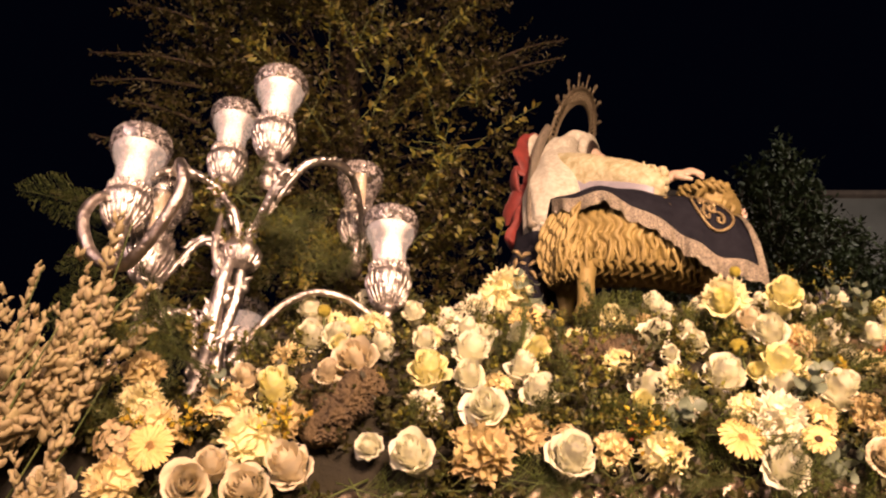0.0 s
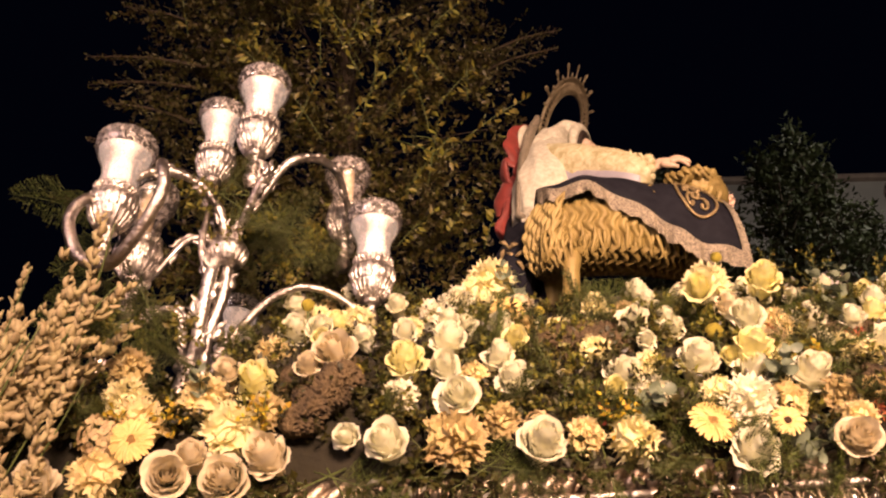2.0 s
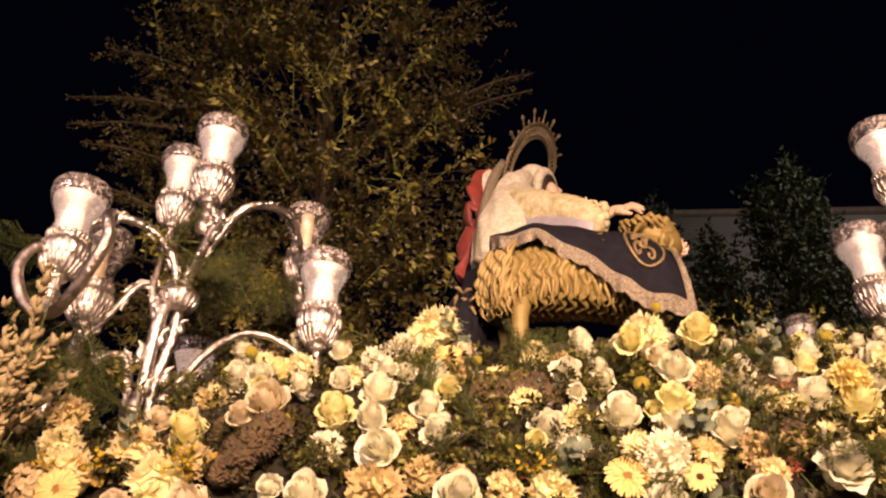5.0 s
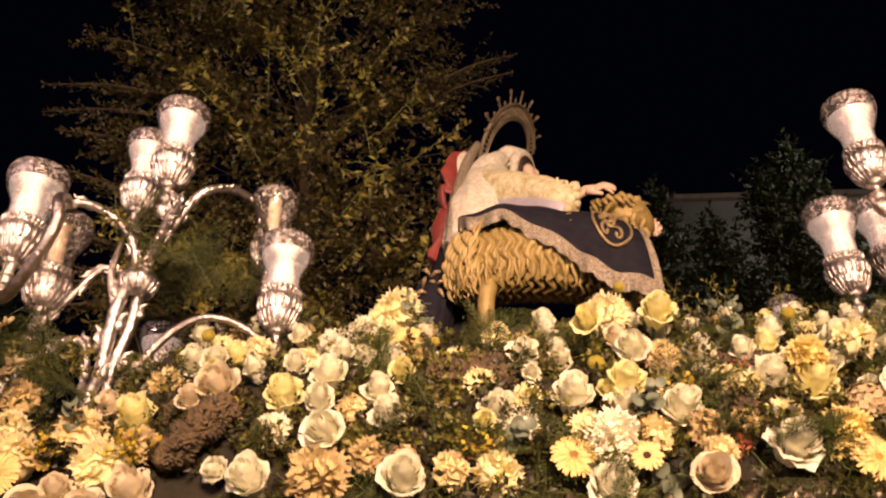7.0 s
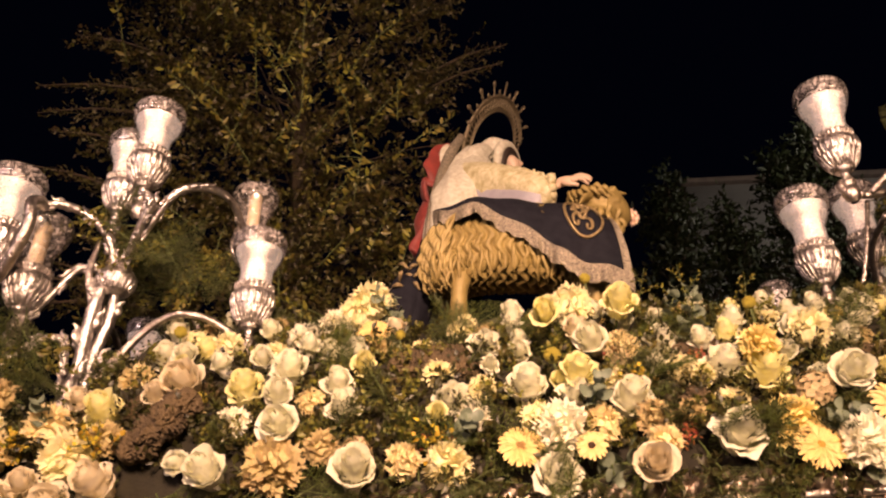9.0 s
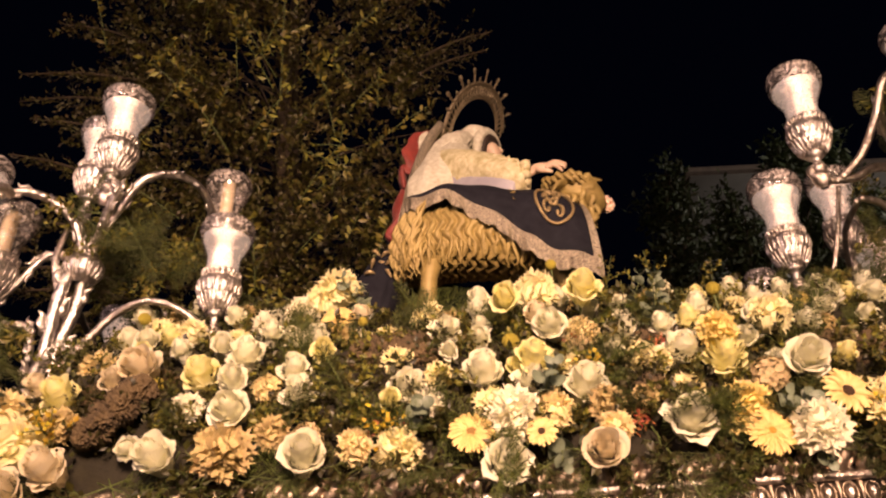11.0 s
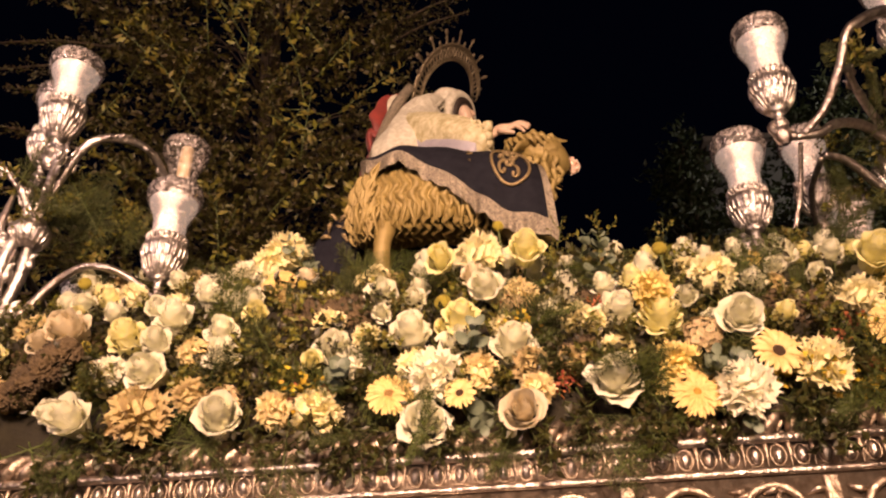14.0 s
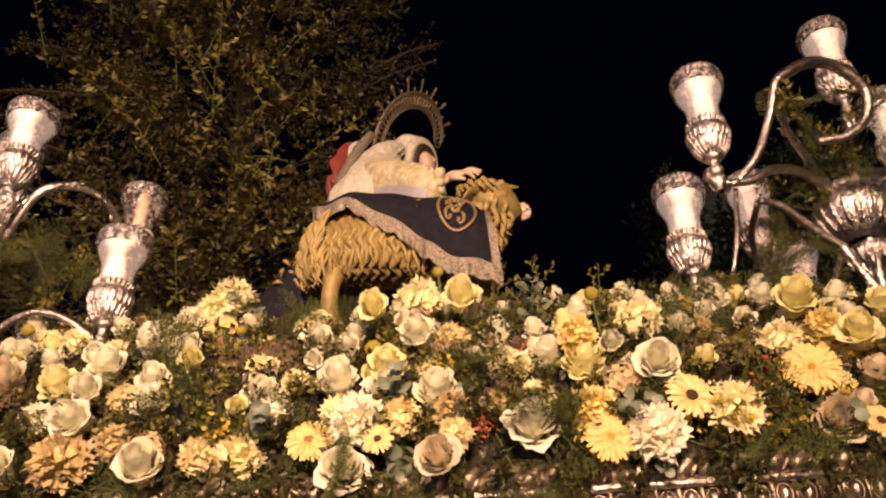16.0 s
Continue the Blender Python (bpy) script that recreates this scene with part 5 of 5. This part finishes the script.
# ---- draped cloth over the ram ----
LOW = smooth_path([(0.300, 1.965, 2.385), (0.345, 1.895, 2.372), (0.42, 1.866, 2.376), (0.50, 1.862, 2.328), (0.58, 1.858, 2.272), (0.635, 1.852, 2.225), (0.69, 1.850, 2.185), (0.76, 1.852, 2.165), (0.828, 1.86, 2.150)], 12)
TOP = smooth_path([(0.300, 2.06, 2.398), (0.36, 2.06, 2.415), (0.44, 2.07, 2.436), (0.52, 2.06, 2.456), (0.60, 2.05, 2.45), (0.67, 2.03, 2.445), (0.715, 2.01, 2.432), (0.755, 2.015, 2.415), (0.785, 2.005, 2.385)], 12)


def cloth_at(u, v):
    k = u * (len(LOW) - 1)
    i = min(int(k), len(LOW) - 2)
    f = k - i
    lo, hi = LOW[i].lerp(LOW[i + 1], f), TOP[i].lerp(TOP[i + 1], f)
    p = lo.lerp(hi, v)
    bulge = math.sin(math.pi * v) ** 0.8
    p += Vector((0, -0.056, 0.042)) * bulge * (0.75 + 0.25 * min(u * 1.6, 1))
    p += Vector((0, -0.006, 0.003)) * math.sin(u * 30 + v * 2) * (1 - v)
    return p


cloth = thing("embroidered_cloth", "dark navy cloth with gold lace edge draped over the ram", "cloth", at=TIP)
part("fabric", [surf(cloth_at, 90, 24)], M["navy_velvet"], cloth)


def lace_low(u, v):
    band = min(0.025 / max((cloth_at(u, 1.0) - cloth_at(u, 0.0)).length, 0.05), 0.3)
    p = cloth_at(u, 0.0).lerp(cloth_at(u, band), v * 1.25 - 0.25 if v > 0.2 else 0)
    scallop = 0.009 * abs(math.sin(u * 40 + 0.8 * math.sin(u * 17))) + 0.008
    if v <= 0.2:
        p = cloth_at(u, 0.0) + Vector((0, -0.001, -scallop * (1 - v * 5)))
    return p + Vector((0, -0.007 - 0.006 * (1 - v) * math.sin(u * 80 + 2 * math.sin(u * 23)), 0.002))


part("lace_edge", [surf(lace_low, 240, 8)], M["lace"], cloth, "gold and silver lace border")
part("lace_edge", [surf(lambda u, v: cloth_at(0.955 + 0.043 * v, u) + Vector((0.002, -0.007, 0.002)), 90, 5)], M["lace"], cloth, "gold and silver lace border")
oval = []
for k in range(41):
    a = k / 40 * math.tau
    oval.append(cloth_at(0.770 + 0.120 * math.cos(a), 0.56 + 0.27 * math.sin(a)) + Vector((0, -0.005, 0.002)))
swirl = []
for cu, cv, size, turn, way in ((0.735, 0.44, 1.0, 0.4, 1), (0.80, 0.42, 0.8, 2.4, -1), (0.745, 0.72, 0.9, 4.0, -1), (0.80, 0.70, 0.8, 1.0, 1), (0.705, 0.60, 0.6, 5.0, 1), (0.765, 0.57, 0.7, 3.0, 1)):
    curl = []
    for k in range(22):
        q = 1 - 0.85 * k / 21
        a = turn + way * k / 21 * math.tau * 0.95
        curl.append(cloth_at(cu + 0.042 * size * q * math.cos(a), cv + 0.13 * size * q * math.sin(a)) + Vector((0, -0.005, 0.002)))
    swirl.append(tube(curl, [0.0015, 0.0052, 0.003, 0.0055], 8, 1))
part("embroidery", [tube(oval, 0.0042, 8, 1, cap=False), *swirl] + [tube([cloth_at(cu, cv) + Vector((0, -0.005, 0.002)), cloth_at(cu + du, cv + dv) + Vector((0, -0.007, 0.002)), cloth_at(cu + du * 1.6, cv + dv * 2.2) + Vector((0, -0.005, 0.002))], [0.002, 0.006, 0.001], 7, 4)
                     for cu, cv, du, dv in ((0.765, 0.50, 0.02, 0.05), (0.765, 0.50, -0.02, 0.05), (0.765, 0.66, 0.022, -0.03), (0.75, 0.70, -0.02, 0.03), (0.79, 0.62, 0.015, 0.05))], M["gold_thread"], cloth, "raised gold thread oval and scroll")

# ---- kneeling statue ----


def statue():
    """A carved kneeling figure in veil and brocade sleeve, as one plain shape."""
    names = ["veil_white", "cream_brocade", "flesh_paint", "dark_hair", "satin_blue", "navy_velvet", "gold_thread", "lace"]
    P = []

    def folds(pts, radii, slot, seg=60, flat=1.0, amp=0.05, freq=9):
        v, f = tube(pts, radii, seg, 10, flat)
        w = []
        for i, q in enumerate(v):
            s = i % seg / seg * math.tau
            k = amp * 0.1 * math.sin(s * freq + q[2] * 22) + 0.004 * noise.noise((q[0] * 30, q[1] * 30, q[2] * 30))
            w.append((q[0] + k * math.cos(s), q[1] - abs(k), q[2] + k * 0.4))
        P.append((w, f, slot))
    # skirt and train behind the ram
    folds([(0.27, 2.16, 2.06), (0.30, 2.24, 2.22), (0.35, 2.30, 2.40), (0.40, 2.36, 2.55)], [0.11, 0.12, 0.12, 0.11], 5)
    folds([(0.165, 2.02, 2.04), (0.20, 2.05, 2.14), (0.245, 2.10, 2.24), (0.27, 2.14, 2.30)], [0.080, 0.076, 0.066, 0.05], 5)
    for k in range(10):
        a, h = k * 1.1, 1.6 + k // 4
        c = Vector((0.185 + 0.026 * (k % 4) + 0.006 * h, 1.985 + 0.018 * (k % 2) + 0.012 * h, 2.16 + 0.034 * h))
        d = Vector((0.016 * math.cos(a), 0.004, 0.016 * math.sin(a)))
        P.append((*tube([c - d, c + Vector((0, -0.006, 0.005)), c + d], [0.003, 0.007, 0.002], 7, 3), 6))
    # torso and veil
    folds([(0.345, 2.22, 2.40), (0.37, 2.30, 2.56), (0.395, 2.38, 2.68), (0.43, 2.46, 2.78)], [0.10, 0.108, 0.095, 0.06], 0)
    folds([(0.325, 2.20, 2.40), (0.335, 2.28, 2.55), (0.365, 2.37, 2.70), (0.415, 2.43, 2.80), (0.46, 2.49, 2.86)], [0.05, 0.055, 0.055, 0.05, 0.03], 0)
    # lace edge of the mantle up the back
    P.append((*tube([(0.272, 2.18, 2.42), (0.285, 2.24, 2.55), (0.305, 2.31, 2.68), (0.335, 2.37, 2.80), (0.375, 2.42, 2.89)], [0.022, 0.024, 0.022, 0.020, 0.016], 12, 6, 0.7), 7))
    # head: veil hood, hair band, face
    tilt = Matrix.Rotation(radians(-18), 4, "Y")
    P.append((*blob((0.493, 2.58, 2.845), (0.080, 0.075, 0.070), tilt, 30, 20, 0.10, 3), 0))
    P.append((*tube([(0.44, 2.52, 2.840), (0.49, 2.53, 2.890), (0.55, 2.54, 2.895)], [0.045, 0.045, 0.02], 18, 6, 0.7), 0))
    fc, fs = Vector((0.545, 2.545, 2.822)), Vector((0.5, 0.86, 0.0))
    for rad, thick, slot, back in ((0.049, 0.026, 3, 0.006), (0.074, 0.022, 0, 0.010)):
        ring = [fc - Vector((0.85, -0.5, 0)) * back + fs * rad * math.cos(a) + Vector((0.08, -0.05, 1)) * rad * 1.1 * math.sin(a) for a in [radians(-35 + 250 * k / 16) for k in range(17)]]
        P.append((*tube(ring, [thick * 0.6, thick, thick, thick * 0.6], 12, 1), slot))
    P.append((*blob((0.540, 2.552, 2.836), (0.042, 0.050, 0.050), tilt, 24, 16), 3))
    P.append((*blob((0.557, 2.532, 2.816), (0.030, 0.038, 0.046), tilt, 26, 18), 2))
    P.append((*tube([(0.576, 2.522, 2.838), (0.590, 2.517, 2.818), (0.584, 2.519, 2.812)], [0.003, 0.006, 0.003], 8, 4), 2))
    P.append((*blob((0.562, 2.535, 2.782), (0.012, 0.016, 0.012), None, 12, 8), 2))
    # sleeve: satin under, brocade over
    folds([(0.42, 2.33, 2.60), (0.50, 2.22, 2.54), (0.585, 2.12, 2.495), (0.635, 2.09, 2.485)], [0.080, 0.068, 0.055, 0.045], 4, 30)
    folds([(0.37, 2.40, 2.69), (0.46, 2.28, 2.632), (0.55, 2.18, 2.572), (0.62, 2.10, 2.522), (0.655, 2.085, 2.522)], [0.084, 0.078, 0.070, 0.056, 0.040], 1, 50, 1.0, 0.05, 5)
    for k in range(9):
        a = k / 9 * math.tau
        c = Vector((0.652, 2.085 + 0.034 * math.cos(a), 2.53 + 0.034 * math.sin(a)))
        P.append((*blob(c, (0.016, 0.014, 0.014), None, 10, 7, 0.3, 4), 1))
    # raised leaf embroidery along the sleeve
    for k in range(60):
        f = (k % 15) / 14
        row = k // 15
        c = Vector((0.44, 2.30, 2.640)).lerp(Vector((0.61, 2.11, 2.527)), f)
        a = -0.85 + row * 0.5
        rr = 0.079 - 0.018 * f
        o = Vector((0.35 * math.cos(a) * rr, -math.cos(a) * rr * 0.92, math.sin(a) * rr))
        d = Vector((0.016 * math.cos(k * 1.9), -0.004, 0.016 * math.sin(k * 1.9)))
        P.append((*tube([c + o - d, c + o + Vector((0, -0.004, 0.004)), c + o + d], [0.002, 0.006, 0.002], 7, 3), 1))
    # palm and fingers resting towards the ram's head
    P.append((*tube([(0.655, 2.08, 2.528), (0.685, 2.075, 2.545), (0.715, 2.07, 2.548)], [0.016, 0.022, 0.018], 12, 5, 0.6), 2))
    for k, (dx, dy, dz) in enumerate(((0.062, 0.02, 0.018), (0.064, 0.005, 0.008), (0.058, -0.01, -0.004), (0.046, -0.02, -0.016))):
        s = Vector((0.712, 2.082 - 0.010 * k, 2.556 - 0.007 * k))
        P.append((*tube([s, s + Vector((dx * 0.5, dy * 0.4, dz * 0.3 + 0.010)), s + Vector((dx, dy, dz - 0.004))], [0.0075, 0.0068, 0.0042], 9, 4), 2))
    P.append((*tube([(0.685, 2.06, 2.535), (0.705, 2.045, 2.525), (0.73, 2.04, 2.518)], [0.009, 0.008, 0.005], 9, 4), 2))
    ob = new("kneeling_statue", mesh_of("kneeling_statue", P, [M[k] for k in names]))
    ob.matrix_basis = TIP
    return tagged(ob, "carved kneeling statue in cream brocade and white veil leaning over ram", "statue")


statue()

# ---- halo crown behind the head ----
halo = thing("halo_crown", "openwork silver-gilt halo crown with star-tipped rays", "crown", at=TIP)
HC, HU, HV = Vector((0.487, 2.585, 2.922)), Vector((0.568, 0.697, 0.439)).normalized(), Vector((0.130, -0.47, 0.875)).normalized()
arc = [HC + HU * 0.198 * math.cos(a) + HV * 0.195 * math.sin(a) for a in [math.pi * (-0.02 + 1.04 * k / 30) for k in range(31)]]
arc_in = [HC + HU * 0.152 * math.cos(a) + HV * 0.138 * math.sin(a) for a in [math.pi * (-0.02 + 1.04 * k / 30) for k in range(31)]]
part("arch", [tube(arc, 0.006, 8, 1)], M["halo_gilt"], halo)
part("arch", [tube(arc_in, 0.005, 8, 1)], M["halo_gilt"], halo)
part("web", [tube([arc_in[k].lerp(arc[k], 0.5) + HU * 0.017 * math.cos(w) + HV * 0.022 * math.sin(w) for w in [q * math.tau / 9 for q in range(10)]], 0.003, 5, 1, cap=False) for k in range(31)], M["halo_gilt"], halo, "chased openwork band")
tagged(halo.children[-1], "chased openwork band", kind="stuff")
part("inner_web", [surf(lambda u, v: arc_in[int(u * 30)].lerp(arc[int(u * 30)], 0.78 + 0.22 * v) + (arc[int(u * 30)] - HC) * 0.02 * math.sin(u * 60), 30, 3)], M["halo_gilt"], halo, "chased openwork band")
ray_long = mesh_of("ray", [tube([(0, 0, 0), (0.002, 0, 0.02), (0, 0, 0.038)], [0.005, 0.003, 0.003], 7, 3), blob((0, 0, 0.045), (0.009, 0.004, 0.012), None, 10, 8), tube([(-0.007, 0, 0.022), (0, 0, 0.026), (0.007, 0, 0.022)], 0.002, 6, 2)], M["halo_gilt"])
ray_short = mesh_of("ray", [tube([(0, 0, 0), (0, 0, 0.022)], [0.006, 0.0015], 7, 2), blob((0, 0, 0.012), (0.007, 0.004, 0.006), None, 8, 6)], M["halo_gilt"])
for k in range(15):
    a = math.pi * (0.02 + 0.80 * k / 14)
    d = HU * math.cos(a) + HV * math.sin(a)
    put("ray", ray_long if k % 2 else ray_short, halo, facing(HC + d * 0.197, d, 0.9))

# ---- bow ----
bow = thing("fabric_bow", "red velvet bow tied behind the kneeling statue", "bow", at=TIP)


def loop(pts, radii, name="loop", flat=0.4):
    v, f = tube(pts, radii, 24, 8, flat)
    v = [(q[0] + 0.004 * math.sin(q[2] * 70 + q[1] * 40), q[1], q[2] + 0.004 * math.sin(q[0] * 140)) for q in v]
    part(name, [(v, f)], M["red_velvet"], bow)


loop([(0.300, 2.36, 2.66), (0.27, 2.37, 2.74), (0.30, 2.42, 2.83), (0.335, 2.43, 2.83), (0.33, 2.40, 2.74)], [0.02, 0.035, 0.032, 0.025, 0.015])
loop([(0.295, 2.35, 2.66), (0.255, 2.36, 2.70), (0.245, 2.37, 2.63), (0.28, 2.36, 2.60)], [0.015, 0.034, 0.036, 0.02])
loop([(0.29, 2.35, 2.64), (0.25, 2.36, 2.60), (0.225, 2.37, 2.53), (0.215, 2.37, 2.50)], [0.02, 0.038, 0.034, 0.012], "tail")
loop([(0.30, 2.34, 2.63), (0.28, 2.33, 2.55), (0.245, 2.31, 2.46), (0.215, 2.29, 2.40)], [0.02, 0.036, 0.042, 0.035], "tail")
part("knot", [blob((0.295, 2.345, 2.65), (0.026, 0.022, 0.03), None, 18, 12, 0.3, 3)], M["red_velvet"], bow)
part("lining", [tube([(0.305, 2.395, 2.76), (0.312, 2.40, 2.82), (0.330, 2.41, 2.85)], [0.012, 0.02, 0.012], 14, 5, 0.4)], M["veil_white"], bow, "pale satin lining")

# pale pink rosette at the ram's mouth
pink = carnation(M["pink_petal"], "pale pink rosette at the ram's mouth", "", 77, "rosette", "rosette")
pink.matrix_basis = TIP @ facing((0.885, 2.15, 2.445), (0.6, -0.7, 0.2), 0, 0.05)

# ---- tree behind the statue ----


def stand(p):
    """Sets a point of the tree's own plan on the slope, with the crown widening upward."""
    q = TIP @ Vector(p)
    k = 1 + 0.085 * (q.z - 2.6)
    return Vector((q.x * k, q.y * k, 1.6 + (q.z - 1.6) * k))


def stand_tube(vf):
    return [tuple(stand(v)) for v in vf[0]], vf[1]


def stand_rows(leaf_rows):
    return [(np.array(stand(p)), *rest) for p, *rest in leaf_rows]


def float_tree():
    """A bushy small-leaved tree: tapered trunk, limbs, twigs and a ragged crown."""
    g = np.random.default_rng(11)
    ob = thing("tree", "bushy small-leaved tree standing behind the statue", "tree", at=pose(0, 0, 0))
    part("trunk", [stand_tube(tube([(-0.40, 3.0, 2.0), (-0.38, 3.0, 2.7), (-0.42, 2.98, 3.5), (-0.40, 3.0, 4.3)], [0.07, 0.055, 0.04, 0.015], 14, 8))], M["bark"], ob)
    limbs, twigs, rows = [], [], []
    for k in range(460):
        h = 2.05 + 2.35 * (k + 0.5) / 460
        t = (h - 2.05) / 2.35
        prof = np.interp(h, [2.05, 2.4, 2.8, 3.2, 3.6, 4.0, 4.4], [0.52, 0.56, 0.66, 0.86, 0.84, 0.70, 0.45])
        a = k * 2.39996 + g.normal(0, 0.3)
        reach = prof * (0.72 + 0.38 * g.random())
        depth = 0.85
        c = np.array((-0.42, 3.0, h - 0.10))
        tip = np.array((-0.42 + reach * math.cos(a), 3.0 + depth * reach * math.sin(a), h + 0.10 + 0.12 * g.normal()))
        tip[0] = -0.42 + (tip[0] + 0.42) * (0.88 if tip[0] > -0.42 else 1.0)
        tip[1] = max(tip[1], 2.16 + 0.05 * g.random())
        mid = c + (tip - c) * 0.5 + np.array((0, 0, 0.05))
        if math.sin(a) < 0.1 and k % 2:
            limbs.append(tube([c, mid, tip], [0.007, 0.003, 0.001], 4, 2))
        for q in range(22):
            s = 0.35 + 0.70 * g.random() ** 0.7
            p0 = c + (tip - c) * s
            d = unit((tip - c) * 0.8 + g.normal(0, 0.55, 3) + np.array((0, -0.25, 0.10)))
            p1 = p0 + d * g.uniform(0.06, 0.15)
            if math.sin(a) < 0.3 and noise.noise(p0 * 5.0) > -0.12:
                rows += leaf_rows_on_twig(p0, p1, g, 0.0085, 0.024, 0.013, 0.4)
                if q % 7 == 0:
                    twigs.append(tube([p0, p1], [0.0016, 0.0008], 3, 1, cap=False))
    for k in range(1500):
        p0 = np.array((g.uniform(-0.95, 0.22), g.uniform(2.35, 2.75), g.uniform(2.1, 4.25)))
        if noise.noise(p0 * 5.0) < -0.05:
            continue
        rows += leaf_rows_on_twig(p0, p0 + unit(g.normal(0, 1, 3) + (0, -0.5, 0.3)) * g.uniform(0.06, 0.14), g, 0.0085, 0.024, 0.013, 0.4)
    # long flat boughs reaching out to one side
    for p0, p1 in (((-0.9, 2.6, 3.25), (-1.30, 2.42, 3.20)), ((-0.9, 2.5, 3.10), (-1.28, 2.42, 3.08)), ((-0.9, 2.5, 2.55), (-1.20, 2.15, 2.52)), ((-0.8, 2.5, 2.40), (-1.12, 2.15, 2.32)), ((-0.8, 2.4, 2.30), (-1.0, 2.1, 2.22)), ((-0.7, 2.4, 2.3), (-0.95, 2.1, 2.38)),
                   ((-0.9, 2.6, 3.42), (-1.20, 2.45, 3.44)), ((0.2, 2.8, 3.4), (0.52, 2.72, 3.46)), ((0.15, 2.8, 3.3), (0.50, 2.7, 3.36)), ((-0.6, 2.3, 2.15), (-0.82, 2.0, 2.08)), ((-0.55, 2.3, 2.2), (-0.72, 1.95, 2.2)),
                   ((-0.9, 2.5, 2.75), (-1.18, 2.3, 2.80)), ((-0.9, 2.5, 2.95), (-1.16, 2.35, 2.96))):
        p0, p1 = np.array(p0), np.array(p1)
        limbs.append(tube([p0, (p0 + p1) / 2 + np.array((0, 0, 0.02)), p1], [0.008, 0.005, 0.002], 5, 3))
        for q in range(40):
            s = q / 40
            b0 = p0 + (p1 - p0) * s
            d = unit((p1 - p0) + np.array((0, (1 if q % 2 else -1) * 0.30, 0.05)) + g.normal(0, 0.16, 3))
            rows += leaf_rows_on_twig(b0, b0 + d * (0.12 * (1.1 - s)), g, 0.006, 0.016, 0.006, 0.1, 0.6)
    # longer bright sprays in front
    spray, sticks = [], []
    for k in range(75):
        p0 = np.array((g.uniform(-0.85, 0.16), g.uniform(2.22, 2.42), g.uniform(2.1, 3.7)))
        d = unit(np.array((g.normal(0, 0.7), -0.3, 0.6 + g.normal(0, 0.5))))
        p1 = p0 + d * g.uniform(0.12, 0.30)
        spray += leaf_rows_on_twig(p0, p1, g, 0.015, 0.034, 0.015, 0.5)
        sticks.append(tube([p0, (p0 + p1) / 2 + np.array((0, 0, 0.01)), p1], [0.002, 0.0015, 0.0008], 4, 2))
    rows, spray = stand_rows(rows), stand_rows(spray)
    limbs, twigs, sticks = ([stand_tube(q) for q in k] for k in (limbs, twigs, sticks))
    part("twig", sticks, M["stem"], ob)
    put("leaf_spray", leaves_mesh("leaf_spray", spray, M["leaf_lime"]), ob)
    tagged(ob.children[-1], kind="stuff")
    part("limb", limbs, M["bark"], ob)
    part("twig", twigs, M["bark"], ob)
    put("crown", leaves_mesh("crown", rows, M["tree_leaf"]), ob)
    tagged(ob.children[-1], kind="stuff")
    return len(rows)


float_tree()

# ---- far street: trees and a house ----


def far_tree(x, y, top, wide, seed, low=1.5):
    g = np.random.default_rng(seed)
    ob = thing("street_tree", "dark green street tree far behind the float", "tree", "street trees")
    part("trunk", [tube([(x, y, 0), (x + 0.1, y, top * 0.4), (x, y, top * 0.9)], [0.2, 0.14, 0.03], 10, 5)], M["bark"], ob)
    rows, limbs = [], []
    for k in range(110):
        h = low + (top - low) * (k + 0.5) / 110
        a = k * 2.4
        r = wide * np.interp((h - low) / (top - low), [0, 0.5, 0.85, 1], [1.1, 1.1, 0.6, 0.12]) * g.uniform(0.3, 1.25)
        c = np.array((x, y, h - 0.3))
        tip = np.array((x + r * math.cos(a), y + r * math.sin(a), h + 0.2 * g.normal()))
        limbs.append(tube([c, tip], [0.03, 0.008], 4, 1, cap=False))
        for q in range(7):
            p0 = c + (tip - c) * g.uniform(0.4, 1)
            rows += leaf_rows_on_twig(p0, p0 + unit(g.normal(0, 1, 3) + (0, 0, 0.5)) * 0.4, g, 0.055, 0.13, 0.06)
    part("limb", limbs, M["bark"], ob)
    put("crown", leaves_mesh("crown", rows, M["far_leaf"]), ob)
    tagged(ob.children[-1], kind="stuff")


far_tree(3.5, 10.7, 9.03, 0.62, 31, 4.7)
far_tree(4.45, 10.8, 8.45, 0.60, 32, 4.7)
far_tree(5.40, 10.6, 9.57, 0.70, 33, 4.7)
far_tree(6.05, 10.7, 9.90, 0.70, 34, 4.7)
far_tree(7.2, 11.56, 8.76, 0.9, 36, 4.7)
far_tree(8.4, 11.93, 8.94, 0.9, 35, 3.5)

house = thing("house", "pale rendered house with tiled roof far down the street", "house")
part("wall", [box(6.05, 15.0, 17.8, 25.8, 0.0, 13.97)], M["render_wall"], house)
part("roof", [box(5.9, 15.1, 17.6, 25.9, 13.97, 14.13, 0.03)], M["roof_tile"], house)
for i in range(4):
    win = part("window", [box(7.0 + i * 2.1, 8.0 + i * 2.1, 17.74, 17.85, 9.9, 11.5, 0.02)], M["render_wall"], house)
    part("pane", [box(7.1 + i * 2.1, 7.9 + i * 2.1, 17.72, 17.75, 10.0, 11.4)], M["pane"], win)
